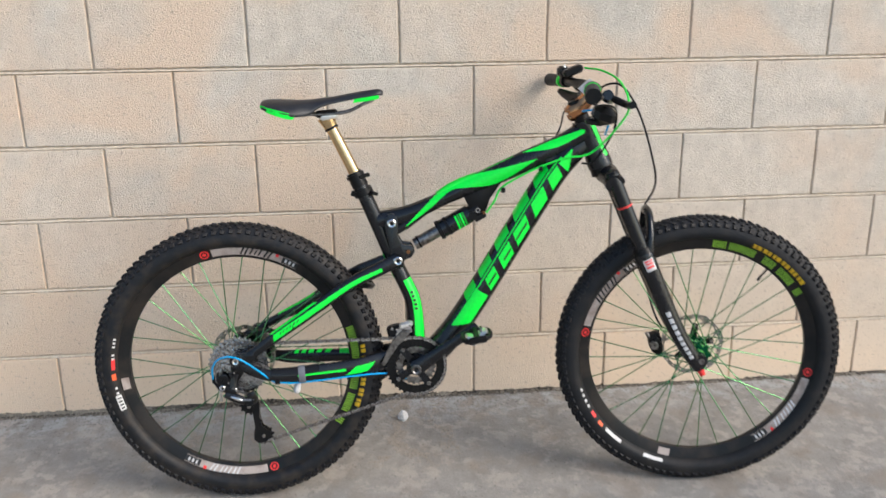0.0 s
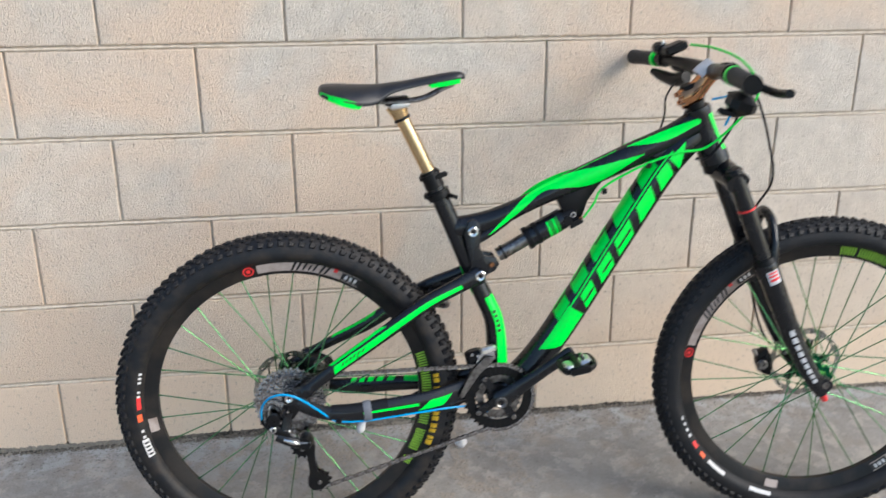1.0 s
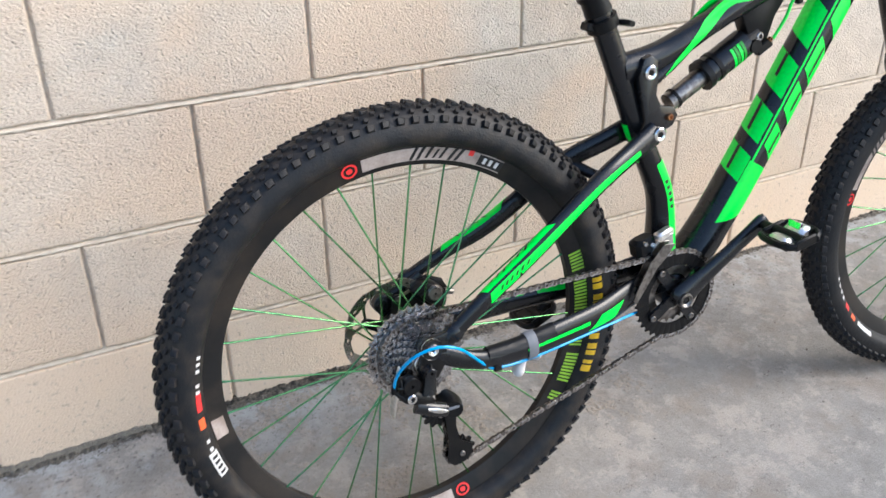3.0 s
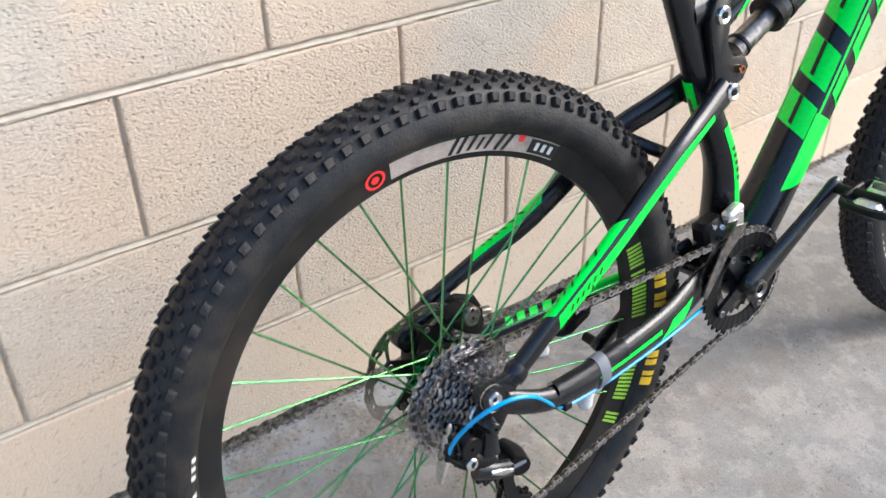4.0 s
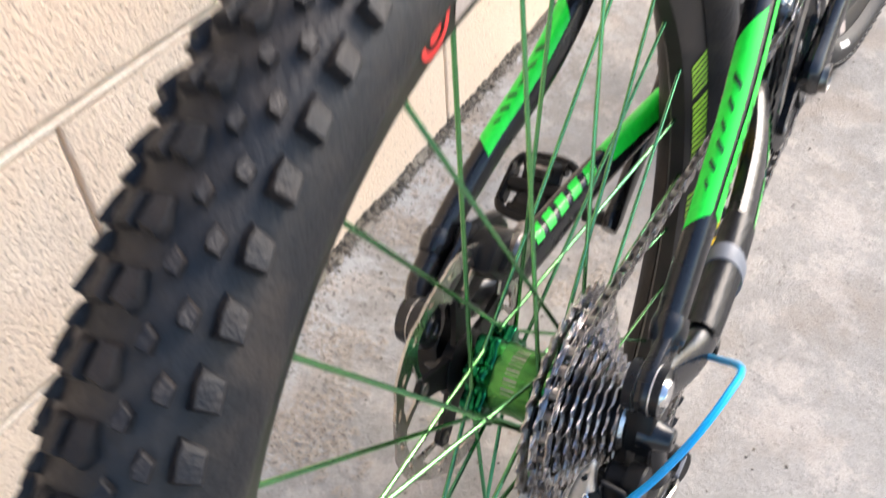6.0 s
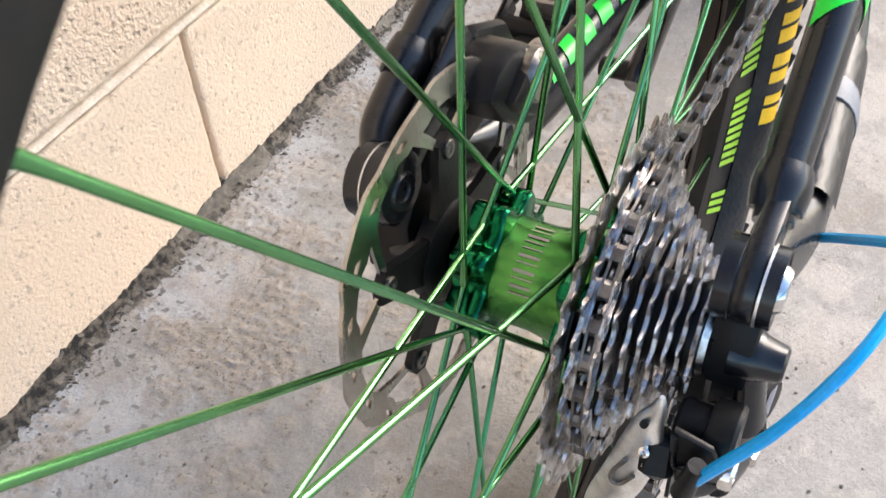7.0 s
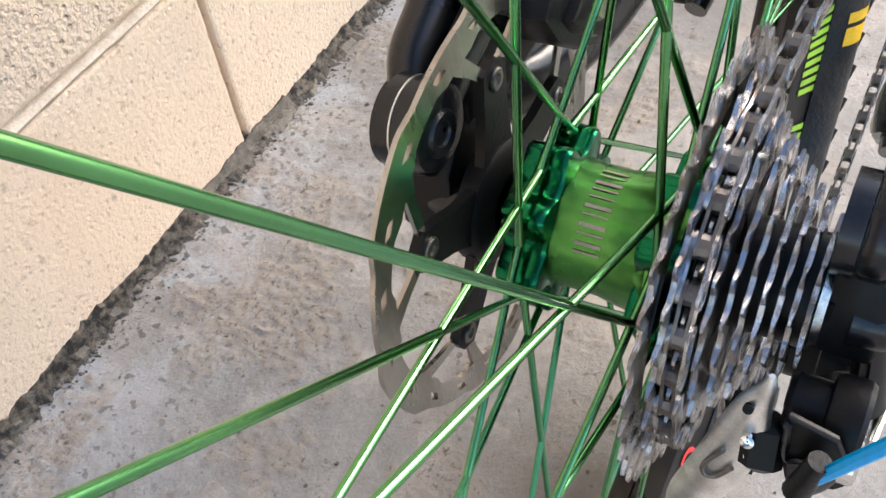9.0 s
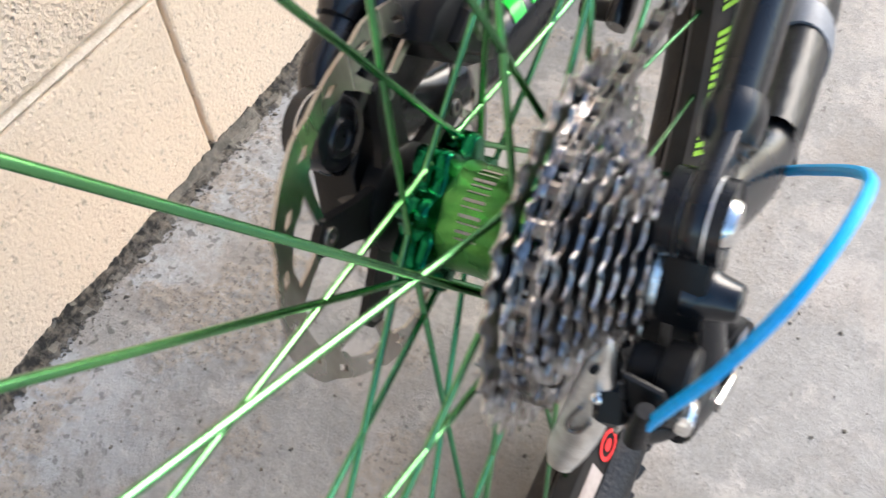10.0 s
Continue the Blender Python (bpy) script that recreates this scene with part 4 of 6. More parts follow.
# Shock mount under the top tube, rocker and shock.
part("shock_mount", slab([(0.545, 0.420), (0.60, 0.440), (0.665, 0.452), (0.642, 0.426), (0.622, 0.398), (0.612, 0.368), (0.598, 0.352), (0.58, 0.358), (0.568, 0.384), (0.556, 0.408)], -0.012, 0.012), BLACK_MATTE, tt)
for y in (-0.0195, 0.0195):
    rocker = part("rocker_link", slab([(0.374, 0.366), (0.386, 0.370), (0.397, 0.362), (0.400, 0.342), (0.398, 0.312), (0.408, 0.294), (0.430, 0.290), (0.438, 0.276), (0.430, 0.262), (0.412, 0.254), (0.408, 0.238), (0.393, 0.229), (0.378, 0.236), (0.373, 0.252), (0.380, 0.275), (0.374, 0.300), (0.366, 0.340)], y - 0.006, y + 0.006), BLACK_PAINT, bike, "black forged rocker link" if y < 0 else "")
    if y < 0:
        for at in ((0.384, -0.027, 0.346), (0.397, -0.0375, 0.256)):
            part("pivot_bolt", lathe([(0.003, 0.001), (0.0055, 0.003), (0.0085, 0.0035), (0.0105, 0.002), (0.011, -0.004)], 24).moved(Matrix.Translation(at) @ Matrix.Diagonal((1, -1, 1, 1))), CHROME, rocker, "silver pivot bolt")
            part("bolt_socket", rod((at[0], at[1] - 0.001, at[2]), (at[0], at[1] - 0.0032, at[2]), 0.0045, None, 6), BLACK_MATTE, rocker)
        part("pivot_bolt", bolt((0.422, -0.027, 0.276), 0.0055, 0.003), BRONZE, rocker)
ends = Vector((0.428, 0, 0.283)), Vector((0.597, 0, 0.374))
way = (ends[1] - ends[0]).normalized()


def along(d):
    return ends[0] + way * d


shock = part("rear_shock", rod(along(0.082), along(0.165), 0.0225, None, 28), BLACK_PAINT, bike, "black air shock with green print")
part("shock_shaft", rod(along(0.012), along(0.084), 0.0145, None, 24), DARK_STEEL, shock, "grey shock shaft")
part("shock_collar", rod(along(0.078), along(0.088), 0.0245, None, 28), BLACK_MATTE, shock)
part("shock_collar", rod(along(0.1), along(0.107), 0.0238, None, 28), BLACK_MATTE, shock)
part("shock_head", rod(along(0.16), along(0.19), 0.019, 0.016, 24), BLACK_MATTE, shock)
part("shock_seal", rod(along(0.022), along(0.026), 0.0162, None, 24), BLACK_MATTE, shock)
shock_skin = Tube([(*along(d), 0.0227, 0.0227) for d in (0.10, 0.12, 0.14, 0.16)], 8)
for i in range(4):
    part("green_print", shock_skin.slant(0.42 + 0.11 * i, 0.5 + 0.11 * i, 30, 132, 0.05), GREEN_DARK if i % 2 else GREEN_PAINT, shock, "green print" if i == 0 else "")
part("shock_lever", box((0.03, 0.012, 0.014), Matrix.Translation(along(0.178) + Vector((0.012, -0.018, -0.012))) @ pose(0, 0, 0, 0, -28, 0)), BLACK_MATTE, shock)
part("shock_bolt", bolt((0.592, -0.013, 0.371), 0.007, 0.004), CHROME, shock, "silver shock bolt")
part("shock_bolt", bolt((0.606, -0.022, 0.366), 0.004, 0.003), BRONZE, shock)
part("shock_reservoir", rod(along(0.172) + Vector((0.0, -0.024, -0.006)), along(0.172) + Vector((0.0, 0.02, -0.006)), 0.010, None, 18), BLACK_MATTE, shock)

# Stays.
for side, sign in (("right", 1), ("left", -1)):
    tuck = 0.0045 if sign > 0 else 0.006
    stations = [(0.396, -0.026 * sign, 0.256, 0.018, 0.011), (0.35, -0.036 * sign, 0.236, 0.0165, 0.011), (0.28, -0.052 * sign, 0.205, 0.0155, 0.0105), (0.17, -0.064 * sign, 0.133, 0.0145, 0.0095)]
    if sign > 0:
        stations += [(0.10, -0.069 + tuck * 0.6, 0.086, 0.0135, 0.009), (0.05, -0.071 + tuck, 0.049, 0.0125, 0.0088), (0.03, -0.0725 + tuck, 0.034, 0.0125, 0.0075)]
        collar = [(0.047, -0.0712 + tuck, 0.046), (0.041, -0.0716 + tuck, 0.042), (0.034, -0.072 + tuck, 0.036)]
    else:
        stations += [(0.105, 0.077, 0.099, 0.0115, 0.0090), (0.064, 0.0835, 0.0775, 0.0106, 0.0090), (0.044, 0.085, 0.0668, 0.0108, 0.0090), (0.027, 0.085, 0.0565, 0.0115, 0.0098), (0.011, 0.084, 0.0470, 0.0132, 0.0105), (0.000, 0.081, 0.0415, 0.0100, 0.0090)]
        collar = [(0.043, 0.0850, 0.0662), (0.036, 0.0850, 0.0622), (0.029, 0.0850, 0.0582)]
    seat_stay = Tube(stations, 36)
    ss = part("seat_stay", seat_stay.skin(20), BLACK_PAINT, bike, "slim black seat stay with green print")
    part("stay_collar", Tube([(*p, d, w) for p, d, w in zip(collar, (0.0135, 0.0150, 0.0140), (0.0100, 0.0112, 0.0100))], 6).skin(18), BLACK_PAINT, ss)
    k = sign
    at = (lambda v: v) if sign > 0 else (lambda v: v * 6 / 9)
    part("green_stripe", seat_stay.patch(at(0.15), at(0.56), (84 * k, 112 * k), (62 * k, 120 * k)), GREEN_PAINT, ss, "neon green print")
    part("green_panel", seat_stay.slant(at(0.47), at(0.705), -46 * k, 44 * k, at(-0.03)), GREEN_PAINT, ss, "neon green panel with black strokes")
    part("green_panel", seat_stay.slant(at(0.55), at(0.67), 60 * k, 120 * k, at(0.02)), GREEN_PAINT, ss)
    for i in range(6):
        part("print_stroke", seat_stay.slant(at(0.50 + 0.026 * i), at(0.508 + 0.026 * i), (-16 + 5 * (i % 2)) * k, (18 - 7 * (i % 3)) * k, at(0.012), 0.0011), BLACK_PRINT, ss)
        part("print_stroke", seat_stay.slant(at(0.52 + 0.02 * i), at(0.527 + 0.02 * i), 76 * k, 94 * k, at(0.012), 0.0011), BLACK_PRINT, ss)
    chain_stay = Tube([(0.415, -0.028 * sign, 0.016, 0.020, 0.010), (0.36, -0.0345 * sign, 0.008, 0.0225 if sign > 0 else 0.0175, 0.0095), (0.29, -0.051 * sign, -0.004, 0.0225 if sign > 0 else 0.016, 0.0105), (0.20, -0.064 * sign, -0.009, 0.021 if sign > 0 else 0.0175, 0.011), (0.13, -0.070 * sign, -0.012, 0.018, 0.012), (0.075, -0.075 * sign + tuck * 0.4, -0.008, 0.0145, 0.0105), (0.03, -0.077 * sign + tuck * (1.2 if sign > 0 else 0.9), 0.010, 0.0145, 0.0072), (0.006, -0.077 * sign + tuck * (1.6 if sign > 0 else 1.0), 0.022, 0.010, 0.006)], 28)
    cs = part("chain_stay", chain_stay.skin(18), BLACK_PAINT, bike, "black chain stay with green print")
    if sign > 0:
        part("green_panel", chain_stay.slant(0.20, 0.29, 74, 122, 0.045), GREEN_PAINT, cs, "neon green print")
        part("green_stripe", chain_stay.patch(0.33, 0.53, (78, 94), (80, 92)), GREEN_PAINT, cs)
        band = Tube([(0.166, -0.0664, -0.0105, 0.0220, 0.0145), (0.158, -0.0672, -0.011, 0.0225, 0.015), (0.150, -0.068, -0.0115, 0.0220, 0.0145)], 6)
        strap = part("rubber_band", band.skin(20), GREY_TIE, bike, "grey rubber strap round the chain stay")
        part("strap_tail", Tube([(0.152, -0.066, -0.030, 0.004, 0.006), (0.146, -0.062, -0.042, 0.008, 0.009), (0.143, -0.061, -0.054, 0.009, 0.010), (0.141, -0.061, -0.060, 0.005, 0.006)], 8).skin(12), WHITE, strap, "pale loose strap end")
        guard = Tube([(0.20, -0.0645, -0.008, 0.0215, 0.0122), (0.14, -0.0692, -0.0115, 0.0195, 0.0132), (0.085, -0.0735, -0.008, 0.0158, 0.0122)], 14)
        part("stay_protector", guard.patch(0.0, 1.0, (-60, 80), (-60, 70), 0.0004), TAPE, cs, "wrinkled dark protective tape")
    else:
        part("green_panel", chain_stay.patch(0.20, 0.36, (-70, 85), (-70, 60)), GREEN_PAINT, cs, "neon green print")
        for i in range(5):
            part("green_stroke", chain_stay.slant(0.385 + 0.04 * i, 0.41 + 0.04 * i, 0, 52, 0.01), GREEN_PAINT, cs)
    y0, y1 = (-0.0615, -0.0905) if sign > 0 else (0.0690, 0.0915)
    drop = part("dropout", slab([(-0.014, -0.010), (-0.006, -0.017), (0.010, -0.016), (0.018, -0.004), (0.028, 0.012), (0.024, 0.028), (0.004, 0.030), (-0.010, 0.016)], -0.0600 * sign if sign > 0 else 0.066, -0.0765 * sign if sign > 0 else 0.088), BLACK_MATTE, bike, "black forged dropout")
    PIVOT = Matrix.Translation((0.003 if sign > 0 else -0.002, 0, 0.030))
    if sign > 0:
        part("pivot_tongue", slab([(0.037, 0.026), (0.042, 0.040), (0.034, 0.049), (0.018, 0.047), (0.004, 0.0455), (-0.006, 0.042), (-0.0115, 0.034), (-0.012, 0.026), (-0.007, 0.018), (0.002, 0.0145), (0.014, 0.018)], -0.0732, -0.0640), BLACK_PAINT, drop, "rounded black pivot tongue")
        for a, b, r, mat, name in ((-0.0640, -0.0634, 0.0153, SATIN, "pivot_washer"), (-0.0738, -0.0732, 0.0153, SATIN, "pivot_washer"), (-0.0634, -0.0590, 0.0158, BLACK_PAINT, "pivot_cheek"), (-0.0780, -0.0738, 0.0150, BLACK_PAINT, "pivot_cheek")):
            k = 0.0008 if mat is not SATIN else 0.0002
            part(name, lathe([(0.001, b), (r - k, b), (r, b - k if b < a else b + k), (r, a + k if b < a else a - k), (r - k, a), (0.001, a)], 32).moved(PIVOT), mat, drop)
        part("axle_nut", lathe([(0.002, -0.0875), (0.0058, -0.0875), (0.0070, -0.0865), (0.0088, -0.079), (0.0098, -0.0775), (0.0105, -0.068)], 24).moved(Matrix.Translation((-0.004, 0, 0.0))), BLACK_PAINT, drop, "black axle end")
        y1 = -0.0780
    else:
        part("pivot_clevis", lathe([(0.002, y0), (0.0125, y0), (0.0165, y0 * 1.03), (0.017, (y0 + y1) / 2), (0.0165, y1 * 0.98), (0.0125, y1), (0.002, y1)], 32).moved(PIVOT), BLACK_PAINT, drop, "rounded black pivot housing")
        for y in (y0 * 1.1, y1 * 0.94):
            part("pivot_washer", lathe([(0.0165, y - 0.0006), (0.0174, y - 0.0005), (0.0174, y + 0.0005), (0.0165, y + 0.0006)], 32, True).moved(PIVOT), GREY_TIE, drop)
        part("axle_nut", lathe([(0.002, 0.084), (0.006, 0.084), (0.0072, 0.0826), (0.0092, 0.0722), (0.0098, 0.0705), (0.0105, 0.0602)], 24).moved(Matrix.Translation((-0.004, 0, 0.0))), BLACK_PAINT, drop, "black axle end")
    part("pivot_bolt", lathe([(0.003, 0.001), (0.005, 0.0025), (0.0078, 0.003), (0.009, 0.001), (0.0092, -0.003)], 20).moved(Matrix.Translation((0.003, y1, 0.030)) @ Matrix.Diagonal((1, -sign, 1, 1))), CHROME if sign > 0 else BLACK_MATTE, drop)
part("stay_bridge", Tube([(0.300, -0.047, 0.206, 0.008, 0.010), (0.330, 0, 0.188, 0.008, 0.009), (0.300, 0.047, 0.206, 0.008, 0.010)], 10, (1, 0, 0)).skin(14), BLACK_PAINT, bike)

# Seat post, clamp and saddle.
post_dir = (Vector((0.302, 0, 0.46)) - Vector((0.237, 0, 0.597))).normalized()
post_top = Vector((0.237, 0, 0.597))
post = part("seat_post", rod(post_top, post_top + post_dir * 0.185, 0.0138, None, 28), GOLD, bike, "bare gold-brown dropper post shaft")
part("post_head", rod(post_top + post_dir * 0.024, post_top - post_dir * 0.004, 0.0155, 0.0215, 24), GOLD, post)
part("head_ring", rod(post_top + post_dir * 0.029, post_top + post_dir * 0.024, 0.0170, None, 24), BLACK_MATTE, post)
for y in (-0.018, 0.018):
    part("rail_clamp", slab([(-0.020, -0.006), (-0.014, -0.010), (0.016, -0.008), (0.022, 0.0), (0.014, 0.009), (-0.012, 0.008)], -0.006, 0.006, 0.002), SATIN, post, "silver rail clamp", pose(0.243, y, 0.6035, 0, -6, 0))
part("dropper_collar", rod(Vector((0.2965, 0, 0.4675)), Vector((0.3115, 0, 0.435)), 0.0180, 0.0200, 28), BLACK_MATTE, post)
clamp = part("seat_clamp", rod(Vector((0.3145, 0, 0.427)), Vector((0.3205, 0, 0.413)), 0.0235, None, 28), BLACK_MATTE, bike, "black seat clamp with lever")
part("clamp_lever", box((0.014, 0.03, 0.008), pose(0.3425, -0.016, 0.419, 0, 18, 20)), BLACK_MATTE, clamp)
part("clamp_lug", box((0.016, 0.02, 0.012), pose(0.2965, 0.0, 0.416, 0, 20, 0)), BLACK_MATTE, clamp)
part("dropper_actuator", box((0.026, 0.012, 0.009), pose(0.3215, -0.010, 0.4600, 0, -14, 15)), BLACK_MATTE, post)
part("collar_lip", rod(Vector((0.2985, 0, 0.4630)), Vector((0.3015, 0, 0.4565)), 0.0222, None, 28), BLACK_MATTE, post)
part("post_cradle", box((0.052, 0.050, 0.016), pose(0.238, 0, 0.608, 0, -4, 0), 0.3), BLACK_MATTE, post)
for x in (0.218, 0.262):
    part("cradle_bolt", rod((x, 0, 0.612), (0.2415 + (x - 0.2415) * 0.6, 0, 0.584), 0.0035, None, 10), CHROME, post)
for y in (-0.022, 0.022):
    part("saddle_rail", hose([(0.115, y * 1.1, 0.622), (0.15, y, 0.612), (0.2, y, 0.607), (0.28, y, 0.610), (0.325, y * 0.7, 0.628), (0.35, y * 0.4, 0.638)], 0.0036, 30), DARK_STEEL, post)


def build_saddle():
    """Long flat saddle: wide tail with drooping wings, slim nose."""
    rows = []
    for x, half, top, drop in ((0.088, 0.030, 0.634, 0.010), (0.096, 0.058, 0.640, 0.024), (0.125, 0.068, 0.641, 0.038), (0.165, 0.062, 0.639, 0.048), (0.197, 0.047, 0.639, 0.046), (0.212, 0.040, 0.640, 0.034), (0.228, 0.034, 0.642, 0.024), (0.255, 0.027, 0.645, 0.018), (0.29, 0.022, 0.651, 0.017), (0.335, 0.019, 0.658, 0.018), (0.362, 0.014, 0.660, 0.015), (0.372, 0.006, 0.655, 0.008)):
        ring = []
        for t in np.linspace(0, 2 * math.pi, 22, False):
            c, s = math.cos(t), math.sin(t)
            y = half * math.copysign(abs(c) ** 0.7, c)
            z = top - drop * abs(c) ** 2.2 * 0.62 + (0.002 if s > 0 else -0.005 - drop * 0.38) * abs(s) ** 0.6 * (1 if s > 0 else 0.75)
            ring.append((x, y, z))
        rows.append(ring)
    saddle = part("saddle", grid(smooth_rows(rows, 3), True, True), SADDLE, bike, "slim black saddle with green flanks", angle=50)
    for y in (-1, 1):
        part("green_flank", grid([[(0.092, y * 0.050, 0.632), (0.092, y * 0.050, 0.624)], [(0.110, y * 0.0635, 0.626), (0.110, y * 0.063, 0.614)], [(0.13, y * 0.0665, 0.621), (0.13, y * 0.0655, 0.606)], [(0.155, y * 0.062, 0.613), (0.153, y * 0.0605, 0.599)], [(0.170, y * 0.057, 0.607), (0.166, y * 0.056, 0.598)]]).moved(Matrix.Translation((0, y * 0.0025, 0))), GREEN_PAINT, saddle, "neon green flank")
        part("green_flank", grid([[(0.305, y * 0.0215, 0.640), (0.302, y * 0.0205, 0.632)], [(0.335, y * 0.0195, 0.645), (0.335, y * 0.018, 0.635)], [(0.362, y * 0.0145, 0.649), (0.362, y * 0.012, 0.640)]]).moved(Matrix.Translation((0, y * 0.002, 0))), GREEN_PAINT, saddle)


def smooth_rows(rows, k):
    flat = smooth_path([np.array(r).ravel() for r in rows], k * (len(rows) - 1))
    return [[tuple(p) for p in f.reshape(-1, 3)] for f in flat]


build_saddle()

# ---- cranks, chain, derailleurs ----
BB = Vector((0.434, 0, -0.007))
ARM = Vector((0.142, 0, 0.098))


def crank(y, sign, arm):
    tip = BB + arm
    c = part("crank_arm", Tube([(*(BB + arm * f + Vector((0, y + sign * 0.008 * f, 0))), h, w) for f, h, w in ((-0.06, 0.016, 0.010), (0.0, 0.022, 0.012), (0.2, 0.0175, 0.0095), (0.55, 0.0135, 0.0085), (0.85, 0.0135, 0.008), (1.0, 0.0145, 0.0085), (1.06, 0.011, 0.007))], 24).skin(18), BLACK_PAINT, bike, "black forged crank arm")
    part("crank_bolt", lathe([(0.006, 0.001), (0.0085, 0.002), (0.0098, 0.0035), (0.012, 0.003), (0.0125, -0.004)], 24).moved(Matrix.Translation((BB.x, y + sign * 0.012, BB.z)) @ Matrix.Diagonal((1, sign, 1, 1))), DARK_STEEL, c, "grey hollow crank bolt")
    part("pedal_axle", rod(tip + Vector((0, y + sign * 0.012, 0)), tip + Vector((0, y + sign * 0.036, 0)), 0.0075, None, 16), BLACK_MATTE, c)
    return tip + Vector((0, y + sign * 0.012, 0))


def pedal(at, sign, tilt, steel, jaw):
    """A clipless trail pedal: cage of two rails and two end plates round a spring mechanism."""
    m = Matrix.Translation(at + Vector((0, sign * 0.056, 0))) @ pose(0, 0, 0, 0, tilt, 0) @ Matrix.Diagonal((0.84, 0.84, 0.95, 1))
    p = part("pedal", rod((0, -0.034, 0), (0, 0.034, 0), 0.0095, None, 16), BLACK_MATTE, bike, "black and silver clipless pedal with cage", m)
    for x in (-0.038, 0.038):
        part("cage_rail", hose([(x * 0.6, -0.04, 0), (x * 0.95, -0.030, 0.002), (x * 1.06, 0, 0.002), (x * 0.95, 0.030, 0.002), (x * 0.6, 0.04, 0)], 0.0058, 16), BLACK_MATTE, p)
    for y in (-0.038, 0.038):
        part("cage_end", box((0.050, 0.009, 0.018), pose(0, y, 0), 0.3), BLACK_MATTE, p)
    for x in (-1, 1):
        part("binding", box((0.030, 0.046, 0.019), pose(x * 0.019, 0, x * 0.003, 0, -14 * x, 0), 0.3), steel, p, "spring binding")
        part("binding_jaw", box((0.006, 0.03, 0.018), pose(x * 0.014, 0, x * 0.012, 0, 20 * x, 0)), jaw, p)
        part("spring", rod((x * 0.03, -0.026, x * 0.002), (x * 0.03, 0.026, x * 0.002), 0.0075, None, 12), BLACK_MATTE, p)


pedal(crank(-0.062, -1, ARM), -1, -10, SATIN, CHROME)
pedal(crank(0.062, 1, -ARM) + Vector((-0.004, 0.014, 0.020)), 1, -25, BLACK_MATTE, DARK_STEEL)

RING_Y = -0.0465
BBM = Matrix.Translation((BB.x, 0, BB.z))
chainring = part("chainring", sprocket(36, 0.050, RING_Y - 0.0012, RING_Y + 0.0012), BLACK_MATTE, bike, "black outer chainring", BBM)
part("inner_chainring", sprocket(24, 0.032, RING_Y + 0.0068, RING_Y + 0.0088), DARK_STEEL, chainring)
for i in range(4):
    a = radians(35 + 90 * i)
    arm = [(q * math.cos(a + t), q * math.sin(a + t)) for q, t in ((0.014, -0.7), (0.03, -0.28), (0.056, -0.16), (0.060, 0.0), (0.056, 0.16), (0.03, 0.28), (0.014, 0.7))]
    part("spider_arm", plate(arm, RING_Y - 0.007, RING_Y - 0.0012), BLACK_PAINT, chainring)
    part("ring_bolt", bolt((0.0535 * math.cos(a), RING_Y - 0.007, 0.0535 * math.sin(a)), 0.005, 0.0015), DARK_STEEL, chainring)
part("blue_dab", box((0.008, 0.002, 0.004), pose(-0.028, RING_Y - 0.0015, -0.03)), BLUE_CABLE, chainring)

UPPER, LOWER = Vector((0.022, -0.0365, -0.098)), Vector((0.054, -0.0365, -0.176))
CHAIN_COG = 2
r_cog, r_ring, r_jock = 0.0127 / (2 * math.sin(math.pi / 28)), 0.0127 / (2 * math.sin(math.pi / 36)), 0.0127 / (2 * math.sin(math.pi / 11))


def chain_path():
    """The chain's closed line: cassette, chainring, both jockey wheels."""
    pts = []

    def arc(c, r, a0, a1, y):
        for a in np.linspace(a0, a1, max(4, int(abs(a1 - a0) / 6))):
            pts.append(Vector((c[0] + r * math.cos(radians(a)), y, c[1] + r * math.sin(radians(a)))))

    arc((0, 0), r_cog, 255, 92, COG_Y[CHAIN_COG])
    arc((BB.x, BB.z), r_ring, 92, -108, RING_Y)
    arc((LOWER.x, LOWER.z), r_jock, -108, -250, LOWER.y)
    arc((UPPER.x, UPPER.z), r_jock, -70, 60, UPPER.y)
    return pts


def build_chain():
    pts = chain_path()
    pts.append(pts[0])
    spots, carry = [], 0.0
    for a, b in zip(pts, pts[1:]):
        d = (b - a).length
        while carry < d:
            spots.append(a + (b - a) * (carry / d))
            carry += 0.0127
        carry -= d
    chain = part("chain", hose([p for p in spots[:3]], 0.0008, 6, 6), DARK_STEEL, bike, "oily steel bicycle chain")
    meshes = []
    for wide in (0, 1):
        s = Shape()
        for w in (-1, 1):
            y = w * (0.0026 if wide else 0.0017)
            s.join(link_plate((0, 0), (0.0127, 0), 0.0042, 0.0042, y - 0.0005, y + 0.0005, 0.72))
        for x in (0, 0.0127):
            s.join(rod((x, -0.0032, 0), (x, 0.0032, 0), 0.0019, None, 8))
            if not wide:
                s.join(rod((x, -0.0013, 0), (x, 0.0013, 0), 0.0038, None, 10))
        ob = part("chain_link", s, COG_STEEL if wide else DARK_STEEL, chain, "steel chain link" if wide else "")
        meshes.append(ob.data)
        bpy.data.objects.remove(ob)
    for i, (a, b) in enumerate(zip(spots, spots[1:])):
        x = (b - a).normalized()
        y = (Vector((0, 1, 0)) - x * x.y).normalized()
        z = x.cross(y)
        m = Matrix(((x.x, y.x, z.x, a.x), (x.y, y.y, z.y, a.y), (x.z, y.z, z.z, a.z), (0, 0, 0, 1)))
        part("chain_link", None, None, chain, "", m, data=meshes[i % 2])


build_chain()

